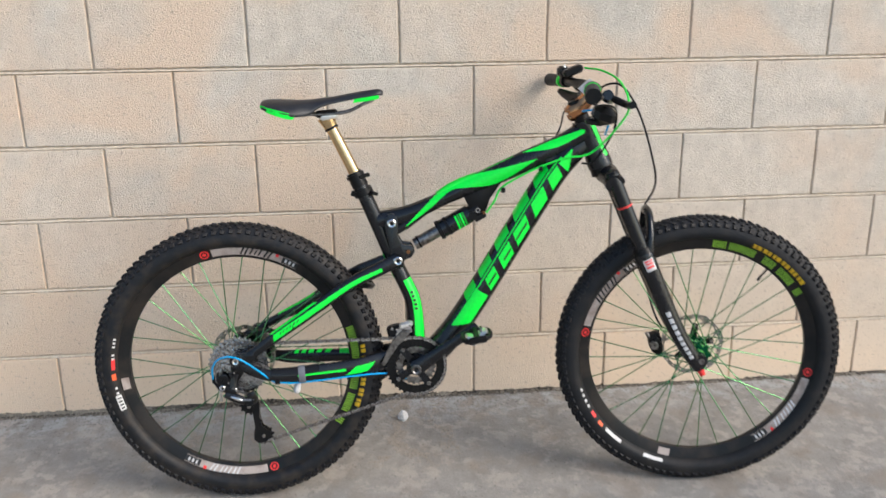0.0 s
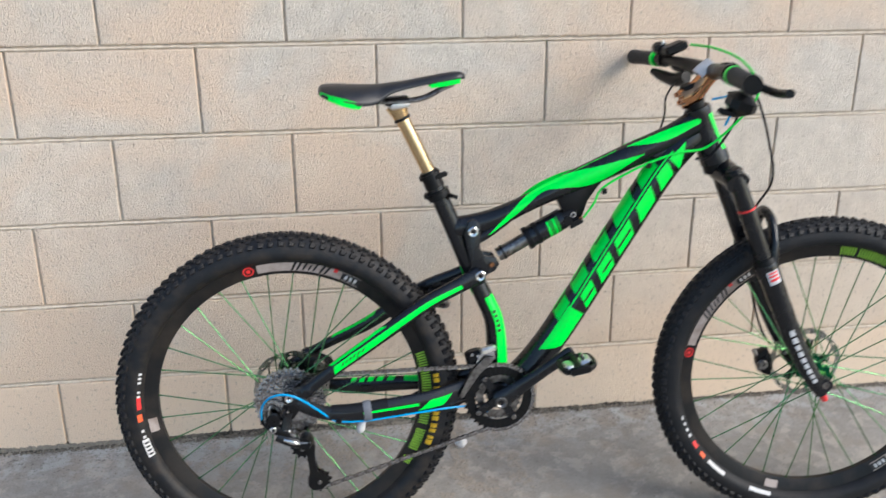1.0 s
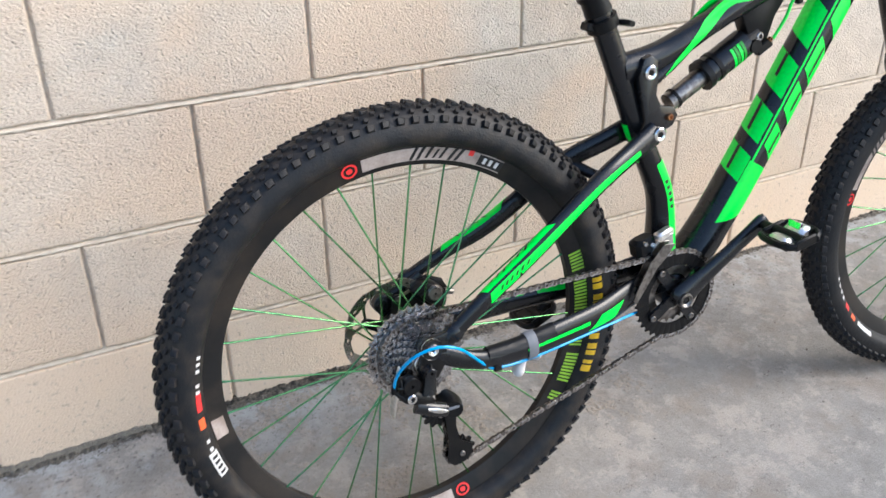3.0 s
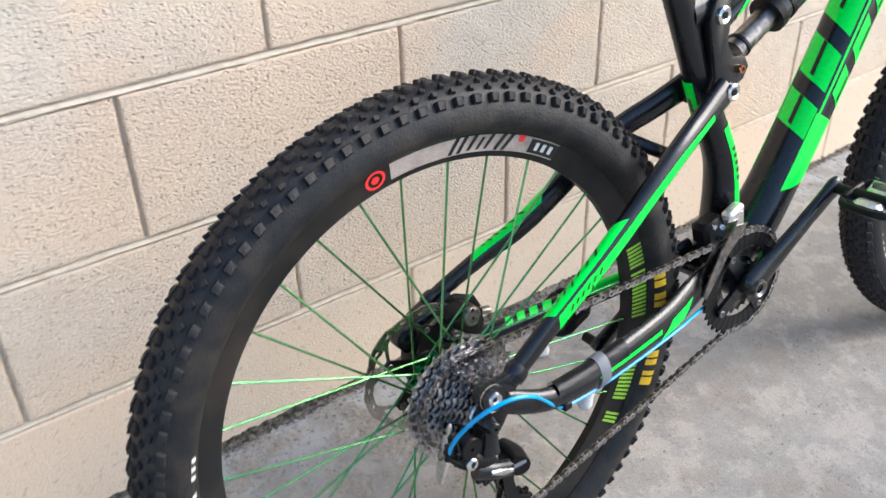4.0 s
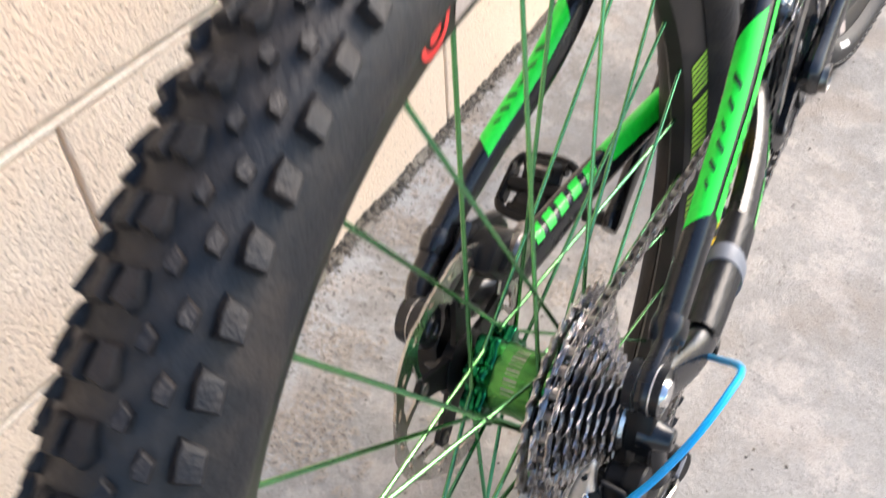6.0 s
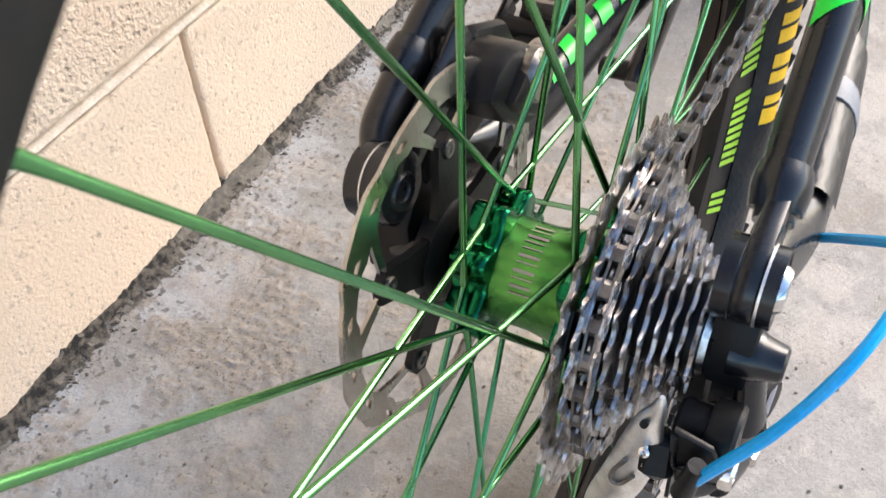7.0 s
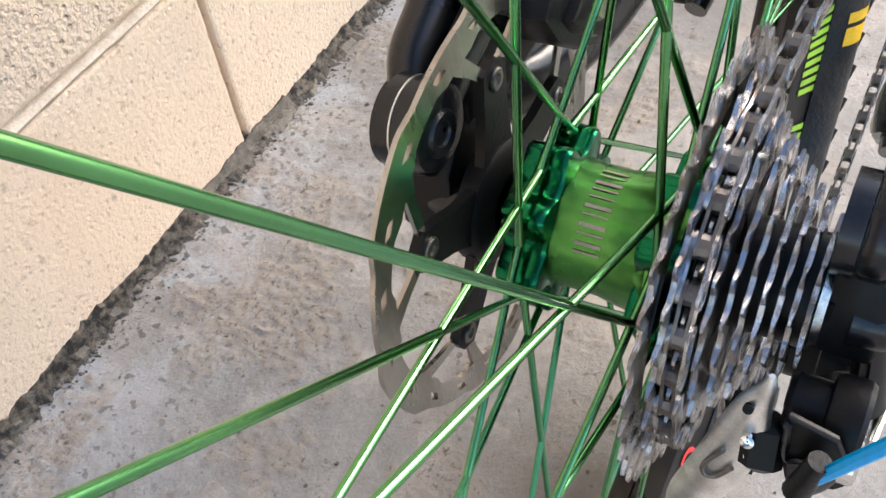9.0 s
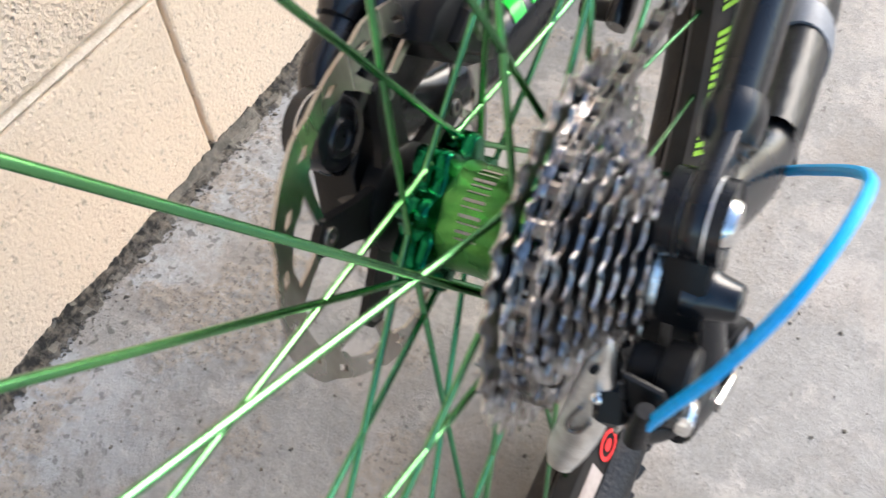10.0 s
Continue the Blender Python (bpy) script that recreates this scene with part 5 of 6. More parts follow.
# Rear derailleur.
DER = Matrix.Translation((-0.004, 0.017, 0.004))
der = part("rear_derailleur", Tube([(-0.034, -0.088, -0.028, 0.008, 0.006), (-0.024, -0.090, -0.040, 0.011, 0.008), (-0.008, -0.090, -0.049, 0.011, 0.009), (0.004, -0.088, -0.050, 0.010, 0.009)], 14).skin(18), BLACK_MATTE, bike, "black rear derailleur with silver link", DER)
part("derailleur_hanger", plate([(-0.008, 0.006), (0.010, 0.004), (0.010, -0.02), (0.004, -0.050), (-0.008, -0.056), (-0.014, -0.044), (-0.008, -0.02)], -0.079, -0.073), BLACK_MATTE, der)
part("hanger_bolt", bolt((-0.001, -0.094, -0.047), 0.008, 0.003), CHROME, der, "silver hanger bolt")
part("body_bolt", bolt((-0.028, -0.096, -0.040), 0.0075, 0.003), CHROME, der)
part("parallelogram", Tube([(-0.022, -0.092, -0.056, 0.010, 0.007), (0.0, -0.094, -0.066, 0.011, 0.008), (0.024, -0.092, -0.076, 0.011, 0.008)], 10).skin(14), BLACK_PAINT, der)
part("outer_link", Tube([(-0.008, -0.102, -0.060, 0.0025, 0.002), (0.008, -0.1035, -0.066, 0.0042, 0.002), (0.020, -0.102, -0.071, 0.0025, 0.002)], 8).skin(12), CHROME, der, "polished silver link")
part("knuckle", Tube([(0.032, -0.100, -0.074, 0.012, 0.013), (0.037, -0.08, -0.076, 0.0145, 0.0145), (0.036, -0.060, -0.077, 0.013, 0.013)], 10, (1, 0, 0)).skin(18), BLACK_MATTE, der)
part("knuckle_bar", box((0.022, 0.002, 0.004), pose(0.034, -0.1008, -0.070)), GREY_TIE, der)
for y in (-0.046, -0.027):
    part("derailleur_cage", plate([(0.024, -0.078), (0.040, -0.080), (0.048, -0.092), (0.046, -0.125), (0.052, -0.152), (0.070, -0.164), (0.072, -0.180), (0.058, -0.192), (0.040, -0.194), (0.030, -0.184), (0.034, -0.150), (0.030, -0.110)], y - 0.001, y + 0.001), BLACK_MATTE if y < -0.04 else STEEL, der, "", DER.inverted())
for c, t in ((UPPER, 0), (LOWER, 8)):
    part("jockey_wheel", sprocket(11, 0.006, -0.003, 0.003, 0.005), BLACK_MATTE, der, "", DER.inverted() @ Matrix.Translation(c) @ pose(0, 0, 0, 0, t, 0))
    part("jockey_bolt", bolt((c.x, -0.0475, c.z), 0.0045, 0.002), DARK_STEEL, der, "", DER.inverted())
OWN = DER.inverted()
part("inner_link", Tube([(-0.0380, -0.0528, 0.004, 0.0010, 0.0010), (-0.0382, -0.0526, 0.001, 0.0020, 0.0022), (-0.0386, -0.0518, -0.004, 0.0026, 0.0034), (-0.0395, -0.0498, -0.011, 0.003, 0.0054), (-0.0415, -0.0478, -0.026, 0.0035, 0.0080), (-0.0435, -0.0432, -0.047, 0.0038, 0.0088), (-0.045, -0.0362, -0.070, 0.0036, 0.0080), (-0.045, -0.0325, -0.0855, 0.003, 0.0055)], 30).skin(22), SATIN, der, "polished silver inner link", OWN)
part("link_eye", rod((-0.0440, -0.0488, -0.0075), (-0.0400, -0.0488, -0.0105), 0.0016, None, 14), BLACK_MATTE, der, "", OWN)
part("link_pin", rod((-0.042, -0.0490, -0.018), (-0.036, -0.0490, -0.018), 0.0022, None, 14), BLACK_MATTE, der, "", OWN)
part("link_window", hose([(-0.0470, -0.0445, -0.0300), (-0.0478, -0.0400, -0.0395), (-0.0482, -0.0392, -0.0445), (-0.0484, -0.0410, -0.0470), (-0.0482, -0.0440, -0.0455), (-0.0476, -0.0480, -0.0380)], 0.0009, 24), DARK_STEEL, der, "", OWN)
part("limit_block", box((0.014, 0.013, 0.018), pose(-0.040, -0.0545, -0.028, 0, 30, 10), 0.2), BLACK_MATTE, der, "", OWN)
for y, z in ((-0.0508, -0.0205), (-0.0526, -0.0285)):
    part("limit_screw", lathe([(0.0003, 0.0005), (0.0010, 0.0005), (0.0012, 0.0014), (0.0021, 0.0011), (0.0023, -0.004)], 14).moved(Matrix.Translation((-0.0465, y, z)) @ pose(0, 0, 0, 0, 35, 0) @ pose(0, 0, 0, 0, 0, 90)), CHROME, der, "silver limit screw", OWN)
SWAP = Matrix(((0, 1, 0, 0), (1, 0, 0, 0), (0, 0, 1, 0), (0, 0, 0, 1)))
part("cable_shield", slab([(-0.0600, -0.002), (-0.0600, -0.020), (-0.0625, -0.034), (-0.0655, -0.043), (-0.0700, -0.040), (-0.0735, -0.028), (-0.0785, -0.017), (-0.0740, -0.006)], -0.046, -0.0425, 0.0016).moved(SWAP), BLACK_MATTE, der, "black cable shield", OWN)
part("shield_rib", hose([(-0.0465, -0.0605, -0.004), (-0.0465, -0.0620, -0.022), (-0.0465, -0.0670, -0.020), (-0.0465, -0.0775, -0.016)], 0.0012, 16, 8), BLACK_PAINT, der, "", OWN)
part("upper_knuckle", lathe([(0.002, -0.0575), (0.0082, -0.0575), (0.0095, -0.0590), (0.0095, -0.0685), (0.0125, -0.0692), (0.0132, -0.0705), (0.0132, -0.0785), (0.0120, -0.0800), (0.002, -0.0800)], 32).moved(Matrix.Translation((-0.030, 0, -0.017))), BLACK_MATTE, der, "", OWN)
part("cable_arm", Tube([(-0.0550, -0.068, -0.0205, 0.0020, 0.0020), (-0.0530, -0.068, -0.0235, 0.0029, 0.0029), (-0.047, -0.070, -0.031, 0.0036, 0.0036), (-0.036, -0.072, -0.040, 0.006, 0.006), (-0.022, -0.074, -0.040, 0.008, 0.008)], 12).skin(14), BLACK_MATTE, der, "", OWN)
part("hanger_arm", Tube([(0.000, -0.0745, 0.0, 0.011, 0.006), (-0.004, -0.077, -0.018, 0.009, 0.006), (-0.006, -0.079, -0.036, 0.011, 0.007)], 10).skin(14), BLACK_PAINT, der, "", OWN)
part("cable_stop", rod((-0.0495, -0.0845, -0.030), (-0.049, -0.088, -0.010), 0.0042, 0.0034, 14), BLACK_MATTE, der)

CABLE = [(-0.0535, -0.068, -0.022), (-0.0535, -0.078, 0.0), (-0.048, -0.092, 0.024), (-0.031, -0.106, 0.046), (-0.003, -0.114, 0.054), (0.026, -0.113, 0.043), (0.058, -0.093, 0.010), (0.082, -0.080, -0.016), (0.100, -0.078, -0.026), (0.150, -0.0735, -0.030), (0.22, -0.068, -0.026), (0.30, -0.058, -0.022), (0.35, -0.045, -0.024), (0.40, -0.03, -0.030)]
part("shift_cable", hose(CABLE, 0.0022, 70), BLUE_CABLE, bike, "bright blue gear cable housing")
part("cable_clip", box((0.012, 0.008, 0.010), pose(0.100, -0.079, -0.025, 0, 0, 5)), BLACK_MATTE, bike)

# Front derailleur.
fd = part("front_derailleur", box((0.040, 0.030, 0.032), pose(0.386, -0.026, 0.078, 0, -12, 0), 0.2), BLACK_MATTE, bike, "black and silver front derailleur")
part("silver_link", plate([(0.400, 0.100), (0.424, 0.098), (0.426, 0.080), (0.408, 0.074), (0.392, 0.060), (0.386, 0.074)], -0.047, -0.036), CHROME, fd, "silver front derailleur link")
for y in (-0.0535, -0.0405):
    part("cage_plate", plate([(0.404, 0.086), (0.424, 0.084), (0.410, 0.066), (0.392, 0.050), (0.372, 0.020), (0.356, -0.002), (0.350, 0.004), (0.362, 0.030), (0.380, 0.062)], y - 0.0009, y + 0.0009), DARK_STEEL, fd)
part("silver_cap", box((0.034, 0.016, 0.014), pose(0.412, -0.040, 0.098, 0, -10, 12), 0.25), SATIN, fd, "bright silver link cap")
for x, z in ((0.378, 0.088), (0.39, 0.085)):
    part("limit_screw", bolt((x, -0.041, z), 0.0035, 0.002), CHROME, fd)

# ---- fork, front end ----
fork = part("fork_crown", Tube([(0.012, -0.079, -0.178, 0.019, 0.024), (0.010, -0.045, -0.168, 0.021, 0.024), (0.006, 0, -0.162, 0.022, 0.028), (0.010, 0.045, -0.168, 0.021, 0.024), (0.012, 0.079, -0.178, 0.019, 0.024)], 16, (1, 0, 0)).skin(20), BLACK_PAINT, bike, "glossy black suspension fork crown", FORK)
part("crown_race", rod((0, 0, -0.14), (0, 0, -0.158), 0.0275, 0.029, 28), BLACK_MATTE, fork)
LEG_X = 0.014
for sign in (1, -1):
    y = -0.066 * sign
    leg = part("fork_stanchion", rod((LEG_X, y, -0.155), (LEG_X, y, -0.39), 0.0175, None, 28), BLACK_PAINT, bike, "gloss black fork stanchion", FORK)
    part("leg_cap", rod((LEG_X, y, -0.150), (LEG_X, y, -0.158), 0.014, 0.018, 24), BLACK_MATTE, leg)
    low = Tube([(LEG_X, y, -0.362, 0.0225, 0.0225), (LEG_X, y, -0.376, 0.024, 0.024), (LEG_X + 0.001, y, -0.42, 0.0225, 0.0225), (LEG_X + 0.003, y, -0.52, 0.021, 0.0205), (LEG_X + 0.008, y, -0.60, 0.0195, 0.019), (LEG_X + 0.018, y * 0.98, -0.663, 0.018, 0.0165), (LEG_X + 0.024, y * 0.96, -0.698, 0.013, 0.012)], 24, (0, -1, 0))
    lowers = part("fork_lower", low.skin(24), BLACK_PAINT, bike, "black fork lower leg with white print", FORK)
    part("wiper_seal", rod((LEG_X, y, -0.352), (LEG_X, y, -0.364), 0.0205, 0.023, 24), BLACK_MATTE, lowers)
    part("axle_boss", rod((0.048, y * 0.8, -0.676), (0.048, y * 1.16, -0.676), 0.0155, None, 24), BLACK_PAINT, lowers)
    if sign > 0:
        for k in range(9):
            part("white_stroke", low.patch(0.50 + 0.036 * k, 0.526 + 0.036 * k, (70, 100), (70, 100), 0.0007), WHITE, lowers, "worn white leg print" if k == 0 else "")
        part("leg_label", low.patch(0.17, 0.30, (66, 128), (66, 128), 0.0007), WHITE, lowers, "white and red leg label")
        for k in range(3):
            part("red_stroke", low.patch(0.185 + 0.035 * k, 0.205 + 0.035 * k, (74, 120), (74, 120), 0.0011), RED, lowers)
        part("travel_ring", rod((LEG_X, y, -0.238), (LEG_X, y, -0.242), 0.0183, None, 28), RED, leg, "red travel ring")
        part("rebound_knob", rod((LEG_X + 0.024, y * 0.96, -0.696), (LEG_X + 0.026, y * 0.96, -0.716), 0.0085, 0.007, 16), RED, lowers, "red anodised knob")
part("fork_arch", Tube([(0.020, -0.068, -0.385, 0.015, 0.012), (0.045, -0.060, -0.335, 0.014, 0.010), (0.060, -0.035, -0.298, 0.013, 0.010), (0.064, 0, -0.288, 0.014, 0.010), (0.060, 0.035, -0.298, 0.013, 0.010), (0.045, 0.060, -0.335, 0.014, 0.010), (0.020, 0.068, -0.385, 0.015, 0.012)], 24, (1, 0, 0)).skin(16), BLACK_PAINT, bike, "black fork brace over the tyre", FORK)
part("front_axle", rod((0.048, -0.078, -0.676), (0.048, 0.078, -0.676), 0.0075, None, 18), DARK_STEEL, bike, "", FORK)

stem = part("stem", Tube([(-0.026, 0, 0.005, 0.018, 0.017), (-0.020, 0, 0.005, 0.021, 0.019), (-0.002, 0, 0.008, 0.023, 0.021), (0.020, 0, 0.017, 0.019, 0.019), (0.036, 0, 0.027, 0.018, 0.021), (0.052, 0, 0.036, 0.020, 0.025), (0.062, 0, 0.040, 0.017, 0.024)], 18).skin(20), BRONZE, bike, "copper-coloured short stem", FORK)
part("stem_label", Tube([(0.028, 0, 0.029, 0.0255, 0.028), (0.044, 0, 0.036, 0.0245, 0.029), (0.060, 0, 0.042, 0.0225, 0.028)], 8).patch(0.0, 1.0, (110, 250), (110, 250)), WHITE, stem, "white stem face")
part("headset_spacer", rod((0, 0, -0.024), (0, 0, -0.008), 0.0185, None, 28), BLACK_MATTE, bike, "", FORK)
part("top_cap", rod((-0.002, 0, 0.024), (-0.002, 0, 0.031), 0.0175, 0.016, 24), BLACK_MATTE, stem)
for z in (-0.002, 0.016):
    for y in (-0.016, 0.016):
        part("stem_bolt", rod((-0.020, y, z), (-0.030, y * 0.9, z), 0.005, None, 12), BRONZE, stem)
COCKPIT = FORK @ pose(0, 0, 0, 0, 0, 3.4)
BAR = [(-0.002, -0.365, 0.066), (0.016, -0.24, 0.062), (0.030, -0.13, 0.056), (0.046, -0.06, 0.042), (0.048, 0.0, 0.038), (0.046, 0.06, 0.042), (0.030, 0.13, 0.056), (0.016, 0.24, 0.062), (-0.002, 0.365, 0.066)]
bar = part("handlebar", Tube([(*p, 0.011 + (0.0045 if abs(p[1]) < 0.07 else 0), 0.011 + (0.0045 if abs(p[1]) < 0.07 else 0)) for p in BAR], 48, (1, 0, 0)).skin(20), BLACK_MATTE, bike, "black riser handlebar", COCKPIT)
for sign in (1, -1):
    def on_bar(d, sign=sign):
        """The bar's middle line at the distance d from its centre."""
        f = (0.365 - d) / 0.125
        a, b = Vector(BAR[0]), Vector(BAR[1])
        p = a + (b - a) * f
        return Vector((p.x, p.y * sign, p.z))

    grip = part("grip", grid([[on_bar(d) + Vector((math.cos(t) * r, 0, math.sin(t) * r)) for t in np.linspace(0, 2 * math.pi, 24, False)] for d, r in ((0.366, 0.009), (0.367, 0.0155), (0.36, 0.0172), (0.35, 0.0165), (0.31, 0.0158), (0.26, 0.0165), (0.246, 0.017), (0.244, 0.012))], True, True), GRIP, bike, "black rubber grip with green lock ring", COCKPIT)
    part("lock_ring", rod(on_bar(0.244), on_bar(0.232), 0.0178, None, 24), GREEN_PAINT, grip, "green lock ring")
    part("lock_ring", rod(on_bar(0.366), on_bar(0.3695), 0.0165, None, 24), BLACK_MATTE, grip)
    clampat = on_bar(0.205)
    lever = part("brake_lever", rod(on_bar(0.215), on_bar(0.195), 0.0175, None, 20), BLACK_MATTE, bike, "black hydraulic brake lever", COCKPIT)
    c = clampat + Vector((0.024, 0, -0.026))
    droop = lambda x, y, z: c + Vector((x * 0.72 + z * 0.69, y, z * 0.72 - x * 0.69))
    part("lever_body", Tube([(*droop(-0.004, -0.03 * sign, 0.004), 0.011, 0.011), (*c, 0.013, 0.013), (*droop(0.016, 0.035 * sign, -0.002), 0.012, 0.011), (*droop(0.02, 0.062 * sign, 0.0), 0.008, 0.008)], 12, (0, 0, 1)).skin(16), BLACK_PAINT, lever)
    part("lever_blade", hose([droop(0.014, -0.006 * sign, 0.0), droop(0.040, -0.030 * sign, -0.002), droop(0.042, -0.070 * sign, 0.0), droop(0.037, -0.102 * sign, 0.002)], 0.0078, 20, 12), BLACK_MATTE, lever)
    if sign > 0:
        part("shifter", box((0.05, 0.055, 0.040), pose(*(on_bar(0.19) + Vector((0.004, 0, -0.062))), 10, 40, 0), 0.3), BLACK_MATTE, bike, "black gear shifter pod", COCKPIT)
        part("shifter_paddle", box((0.040, 0.02, 0.012), pose(*(on_bar(0.19) + Vector((-0.022, 0.0, -0.068))), 0, 35, 0), 0.3), BLACK_MATTE, lever)
    else:
        part("shifter", box((0.05, 0.05, 0.02), pose(*(on_bar(0.16) + Vector((0.012, 0, 0.022))), 0, 0, 0), 0.25), BLACK_MATTE, bike, "black remote lever pod", COCKPIT)
        part("shifter_paddle", Tube([(*(on_bar(0.24) + Vector((-0.018, 0, -0.022))), 0.007, 0.007), (*(on_bar(0.215) + Vector((-0.012, 0, -0.034))), 0.012, 0.012), (*(on_bar(0.17) + Vector((-0.004, 0, -0.046))), 0.015, 0.015), (*(on_bar(0.13) + Vector((0.004, 0, -0.040))), 0.012, 0.012)], 12, (1, 0, 0)).skin(14), BLACK_MATTE, lever)
        part("remote_pod", box((0.03, 0.03, 0.028), pose(*(on_bar(0.205) + Vector((0.0, 0.0, 0.026))), 0, 20, 0), 0.25), BLACK_PAINT, lever)
        part("remote_screw", rod(on_bar(0.19) + Vector((0.004, 0, 0.034)), on_bar(0.19) + Vector((0.004, 0, 0.042)), 0.004, None, 10), CHROME, lever, "silver clamp screw")

# Hoses in the bike's own frame.


def at_fork(x, y, z):
    return tuple(FORK @ Vector((x, y, z)))


part("lockout_hose", hose([at_fork(0.06, 0.14, 0.078), at_fork(0.09, 0.08, 0.062), at_fork(0.112, 0.0, 0.034), at_fork(0.112, -0.06, -0.005), at_fork(0.09, -0.06, -0.045), (0.865, -0.034, 0.508), (0.80, -0.030, 0.494), (0.74, -0.028, 0.474), (0.68, -0.027, 0.446), (0.645, -0.024, 0.422), (0.632, -0.023, 0.395), (0.612, -0.022, 0.366)], 0.0026, 90), GREEN_HOSE, bike, "neon green lockout hose")
part("front_brake_hose", hose([at_fork(0.05, 0.13, 0.015), at_fork(0.10, 0.09, 0.022), at_fork(0.126, 0.07, 0.0), at_fork(0.136, 0.06, -0.07), at_fork(0.128, 0.055, -0.17), at_fork(0.11, 0.06, -0.25), at_fork(0.055, 0.082, -0.31), at_fork(0.018, 0.094, -0.40), at_fork(0.0, 0.098, -0.50), at_fork(-0.008, 0.09, -0.58), at_fork(-0.004, 0.075, -0.62)], 0.0026, 80), BLACK_MATTE, bike, "thin black brake hose")
part("rear_brake_hose", hose([at_fork(0.03, -0.16, 0.020), at_fork(0.065, -0.12, 0.0), at_fork(0.075, -0.06, -0.03), at_fork(0.05, -0.034, -0.075), (0.87, -0.028, 0.485), (0.84, -0.026, 0.480)], 0.0025, 40), BLACK_MATTE, bike, "black brake hose entering the frame")
part("dropper_cable", hose([at_fork(0.006, 0.14, 0.018), at_fork(-0.03, 0.11, 0.0), at_fork(-0.052, 0.07, -0.024), (0.778, 0.02, 0.52), (0.79, 0.018, 0.50)], 0.0022, 40), BLACK_MATTE, bike, "black dropper post cable")
part("blue_shift_cable", hose([at_fork(0.0, -0.16, 0.02), at_fork(0.05, -0.12, 0.0), at_fork(0.06, -0.06, -0.03), at_fork(0.035, -0.032, -0.07)], 0.0022, 30), BLUE_CABLE, bike, "blue gear cable at the handlebar")
for x, z in ((0.742, 0.470), (0.652, 0.420)):
    part("hose_clip", box((0.010, 0.010, 0.012), pose(x, -0.026, z)), BLACK_MATTE, bike)


def caliper(place, at, turn):
    c = part("brake_caliper", slab([(-0.032, -0.010), (-0.030, 0.002), (-0.020, 0.013), (-0.006, 0.018), (0.012, 0.018), (0.026, 0.010), (0.032, -0.002), (0.030, -0.012), (0.012, -0.016), (-0.014, -0.016)], -0.0135, 0.0135, 0.005), BLACK_MATTE, bike, "black hydraulic disc caliper", place @ Matrix.Translation(at) @ pose(0, 0, 0, 0, turn, 0))
    part("caliper_half", slab([(-0.020, -0.008), (-0.014, 0.006), (0.0, 0.011), (0.014, 0.008), (0.022, -0.004), (0.010, -0.011), (-0.010, -0.011)], -0.0185, 0.0185, 0.005), BLACK_MATTE, c)
    part("pad_pin", rod((-0.006, -0.02, 0.0135), (-0.006, 0.02, 0.0135), 0.0026, None, 12), CHROME, c)
    part("caliper_mount", box((0.056, 0.010, 0.012), pose(0, 0.015, -0.010)), BLACK_PAINT, c)
    for x in (-0.023, 0.023):
        part("caliper_bolt", rod((x, 0.014, -0.004), (x, 0.014, 0.012), 0.005, None, 12), DARK_STEEL, c)
    part("hose_fitting", rod((0.02, -0.004, 0.014), (0.034, -0.002, 0.02), 0.005, None, 12), DARK_STEEL, c)
    part("piston_cap", lathe([(0.002, 0.003), (0.010, 0.003), (0.0125, 0.0), (0.0125, -0.004)], 24).moved(Matrix.Translation((0.0, -0.017, 0.006)) @ Matrix.Diagonal((1, -1, 1, 1))), DARK_STEEL, c)


caliper(REAR_AXLE, (0.057, 0.056, 0.047), 40)
caliper(FORK, (-0.035, 0.05, -0.640), -78)
bracket = part("caliper_bracket", slab([(0.006, 0.026), (0.036, 0.020), (0.075, 0.024), (0.094, 0.042), (0.086, 0.058), (0.060, 0.070), (0.030, 0.066), (0.008, 0.052)], 0.064, 0.074, 0.004), BLACK_MATTE, bike, "black caliper bracket")
part("pivot_boss", lathe([(0.001, 0.0625), (0.0125, 0.0625), (0.0148, 0.0640), (0.0155, 0.0680), (0.0155, 0.0800)], 32).moved(Matrix.Translation((-0.012, 0, 0.041))), BLACK_PAINT, bracket)
part("pivot_ring", lathe([(0.0154, 0.0738), (0.0158, 0.0739), (0.0158, 0.0744), (0.0154, 0.0745)], 32, True).moved(Matrix.Translation((-0.012, 0, 0.041))), SATIN, bracket, "thin silver pivot washer")
part("bracket_web", Tube([(-0.012, 0.070, 0.041, 0.0145, 0.0055), (0.006, 0.069, 0.047, 0.0125, 0.005), (0.030, 0.068, 0.058, 0.011, 0.005), (0.052, 0.068, 0.072, 0.009, 0.005)], 14).skin(16), BLACK_PAINT, bracket)
part("bracket_bolt", lathe([(0.0035, 0.0005), (0.0045, 0.0025), (0.0075, 0.0028), (0.0088, 0.001), (0.009, -0.002)], 24).moved(Matrix.Translation((-0.014, 0.064, 0.041)) @ Matrix.Diagonal((1, -1, 1, 1))), BLACK_PAINT, bike)

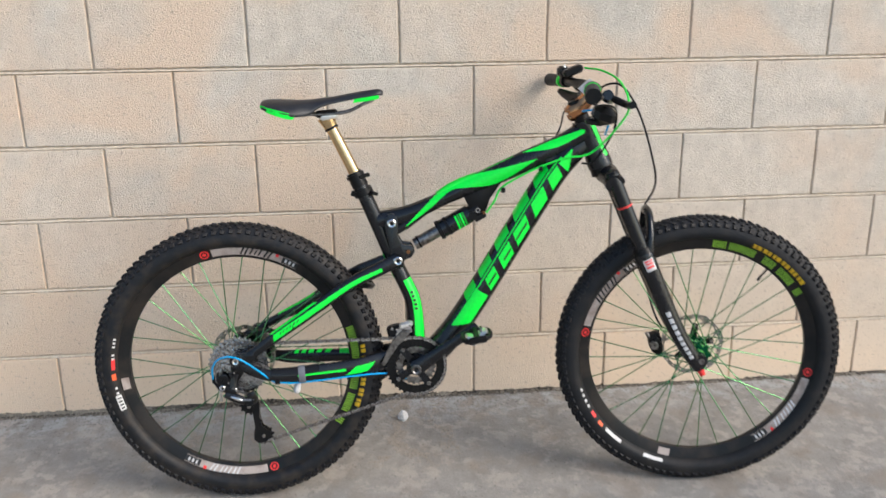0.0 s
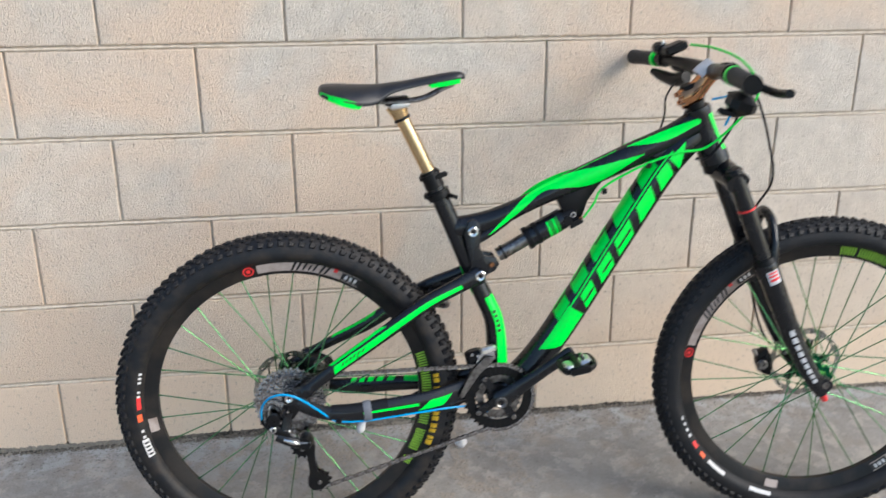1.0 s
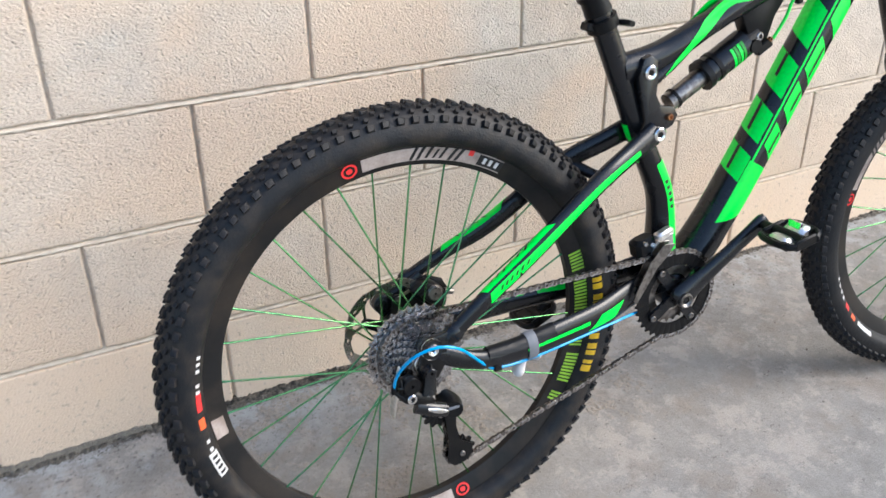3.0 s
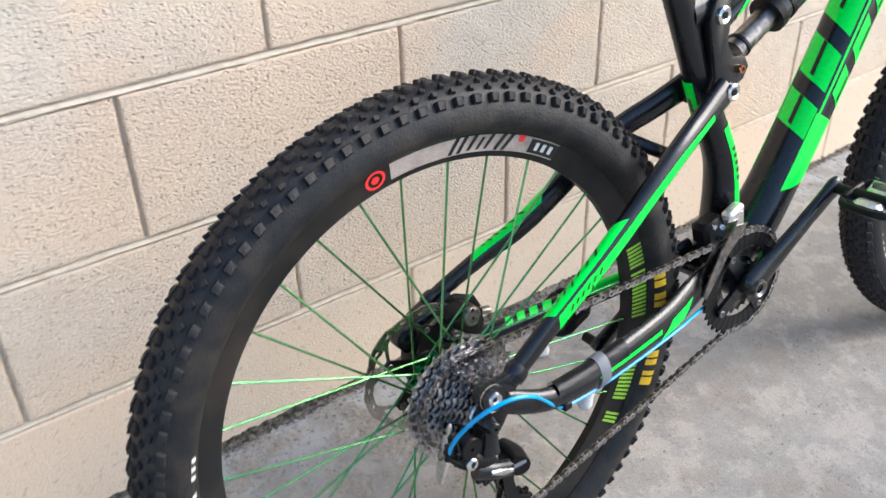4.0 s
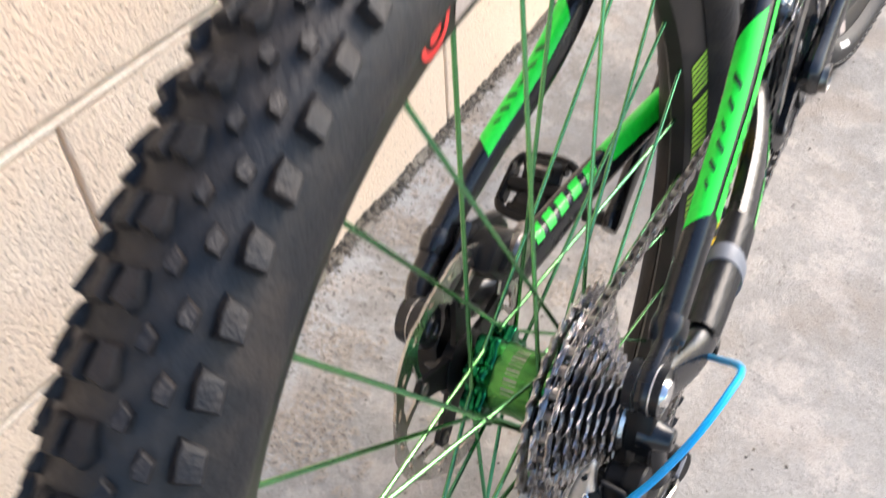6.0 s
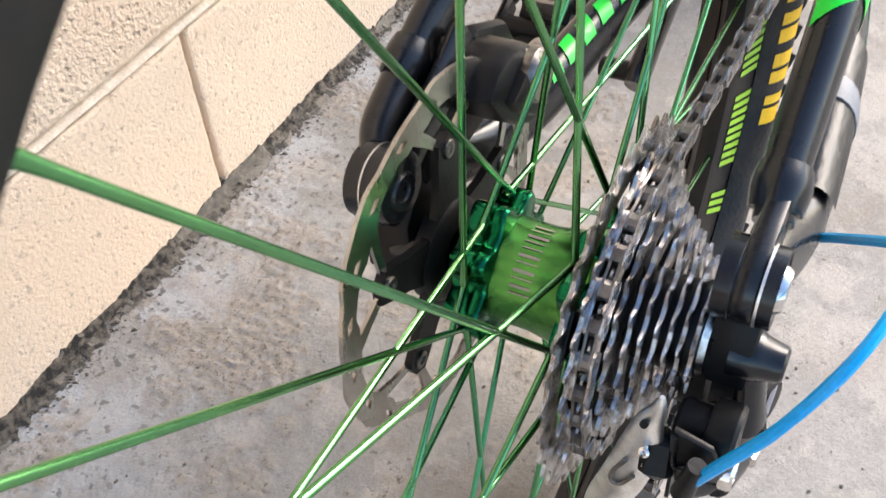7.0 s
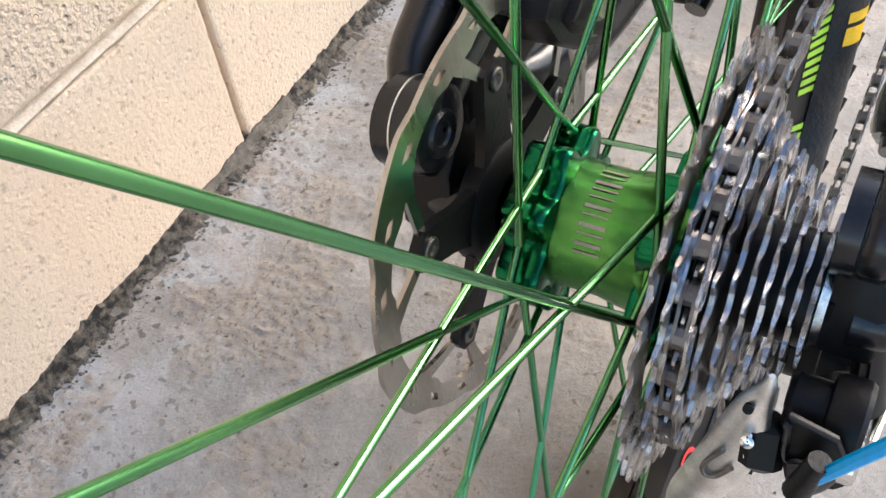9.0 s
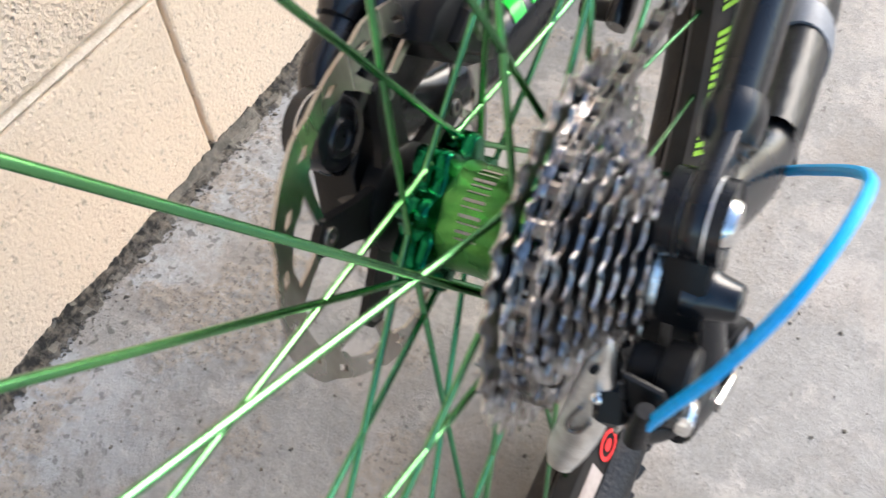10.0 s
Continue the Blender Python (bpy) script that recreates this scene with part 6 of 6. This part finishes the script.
# ---- small things on the ground ----
pebble = Shape()
rng = random.Random(4)
for ring_z, rad in ((0.0, 0.010), (0.008, 0.015), (0.018, 0.013), (0.027, 0.008), (0.031, 0.003)):
    pebble.v += [(rad * (1 + rng.uniform(-0.2, 0.2)) * math.cos(t), rad * (0.8 + rng.uniform(-0.15, 0.15)) * math.sin(t), ring_z) for t in np.linspace(0, 2 * math.pi, 9, False)]
pebble.f += [(i * 9 + j, i * 9 + (j + 1) % 9, (i + 1) * 9 + (j + 1) % 9, (i + 1) * 9 + j) for i in range(4) for j in range(9)] + [tuple(range(9)), tuple(range(36, 45))]
stone = part("stone", pebble, STONE, None, "", pose(-0.022, -0.128, ground_z(-0.128) - 0.001), 20)
tagged(stone, "small white stone lying on the concrete", "stone")


def build_dirt():
    """Dark crumbs and grit gathered where the wall meets the ground."""
    s, rng = Shape(), random.Random(11)
    for i in range(7000):
        near = i % 3 > 0
        x = rng.uniform(-1.1, 0.6) if near else rng.uniform(-2.6, 3.4)
        y = -abs(rng.gauss(0, 0.009)) - 0.001
        r = rng.uniform(0.0005, 0.0015) * (2.0 if rng.random() < 0.06 else 1)
        z = ground_z(y) + r * 0.3 + 0.0035 * max(0.0, 1 + y / 0.012)
        o = [Vector((math.cos(t + rng.random()) * r * rng.uniform(0.7, 1.3), math.sin(t) * r * rng.uniform(0.7, 1.3), 0)) for t in np.linspace(0, 2 * math.pi, 5, False)]
        base = Vector((x, y, z))
        s.add([base + p - Vector((0, 0, r * 0.4)) for p in o] + [base + p * 0.6 + Vector((0, 0, r * 0.6)) for p in o], [(5, 6, 7, 8, 9)] + [(j, (j + 1) % 5, 5 + (j + 1) % 5, 5 + j) for j in range(5)])
    rows = []
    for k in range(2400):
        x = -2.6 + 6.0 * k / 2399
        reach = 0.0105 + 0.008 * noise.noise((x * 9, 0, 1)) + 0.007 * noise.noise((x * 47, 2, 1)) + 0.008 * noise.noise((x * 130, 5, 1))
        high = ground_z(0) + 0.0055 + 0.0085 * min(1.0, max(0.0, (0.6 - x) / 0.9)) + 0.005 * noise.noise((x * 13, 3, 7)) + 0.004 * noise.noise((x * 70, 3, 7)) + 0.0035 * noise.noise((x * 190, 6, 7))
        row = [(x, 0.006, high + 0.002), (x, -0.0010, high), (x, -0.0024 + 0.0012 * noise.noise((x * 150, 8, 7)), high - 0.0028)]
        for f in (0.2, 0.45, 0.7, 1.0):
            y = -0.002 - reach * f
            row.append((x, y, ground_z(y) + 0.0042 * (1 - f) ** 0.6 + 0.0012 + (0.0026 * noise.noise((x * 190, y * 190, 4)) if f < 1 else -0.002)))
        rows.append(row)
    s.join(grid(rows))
    for i in range(700):
        x, y, r = rng.uniform(-1.2, 1.6), rng.uniform(-0.9, -0.03), rng.uniform(0.0008, 0.0024)
        base = Vector((x, y, ground_z(y)))
        o = [Vector((math.cos(t) * r, math.sin(t) * r * rng.uniform(0.5, 1.1), 0)) for t in np.linspace(0, 2 * math.pi, 5, False)]
        s.add([base + p for p in o] + [base + p * 0.6 + Vector((0, 0, r * 0.8)) for p in o], [(5, 6, 7, 8, 9)] + [(j, (j + 1) % 5, 5 + (j + 1) % 5, 5 + j) for j in range(5)])
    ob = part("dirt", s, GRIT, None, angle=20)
    return tagged(ob, "dark grit along the foot of the wall", "dirt", kind="stuff")


build_dirt()

# ---- blocks of the wall ----


def block_mesh(seed):
    """One block face with worn, ragged, rounded arrises."""
    w, h = (LENGTH - JOINT) / 2, (COURSE - BED) / 2
    nx, nz = 46, 22
    edge = [(-w + 2 * w * i / nx, -h) for i in range(nx)] + [(w, -h + 2 * h * i / nz) for i in range(nz)] + [(w - 2 * w * i / nx, h) for i in range(nx)] + [(-w, h - 2 * h * i / nz) for i in range(nz)]
    rows = []
    for y, inset, rag in ((0.012, 0.0, 0.3), (0.0018, 0.0, 0.6), (-0.0010, 0.0006, 1.0), (-0.0024, 0.0018, 1.0), (-0.003, 0.0042, 0.4)):
        row = []
        for x, z in edge:
            wear = rag * (0.0016 * noise.noise((x * 60 + seed * 9, z * 60, seed)) + 0.0011 * noise.noise((x * 170, z * 170 + seed * 5, seed)))
            d = inset + wear
            row.append((x * (1 - d / w), y, z * (1 - d / h)))
        rows.append(row)
    return grid(rows, True).add(rows[-1], [tuple(range(len(edge)))])


def build_bed(z):
    """A painted mortar bed: a groove under the upper blocks, and below it a lumpy ridge that stands a little proud."""
    rows = []
    for i in range(1151):
        x = -2.8 + 0.006 * i
        fat = 0.32 + 0.75 * noise.noise((x * 3.1, z * 7, 1)) + 0.35 * noise.noise((x * 17, z * 7, 2))
        fat = min(1.0, max(0.05, fat))
        low = 0.0012 * noise.noise((x * 22, z, 3)) + 0.0010 * noise.noise((x * 75, z, 4))
        lump = 0.0006 * noise.noise((x * 60, z, 5))
        mid = 0.0010 * noise.noise((x * 12, z, 6))
        rows.append([(x, 0.010, z + 0.0070), (x, 0.0064, z + 0.0052), (x, 0.0062, z + 0.0026 + mid), (x, 0.0024 - 0.0026 * fat + lump, z + 0.0008 + mid), (x, 0.0008 - 0.0034 * fat + lump, z - 0.0014 + mid), (x, 0.0014 - 0.0026 * fat + lump, z - 0.0036 + low), (x, 0.0050, z - 0.0046 + low), (x, 0.010, z - 0.0070)])
    return part("mortar_bed", grid(rows), MORTAR, wall, angle=60)


protos = []
for k in range(6):
    ob = part("block", block_mesh(k + 3), CREAM, None, angle=30)
    protos.append(ob.data)
    bpy.data.objects.remove(ob)
rng = random.Random(21)
for course in range(0, 12):
    for col in range(-9, 15):
        x = col * LENGTH + (COURSE if course % 2 else 0.0)
        part("block", None, None, wall, "", pose(x, 0.003 + rng.uniform(-0.0008, 0.0008), (course + 0.5) * COURSE), data=protos[rng.randrange(6)])
for course in range(1, 12):
    build_bed(course * COURSE)
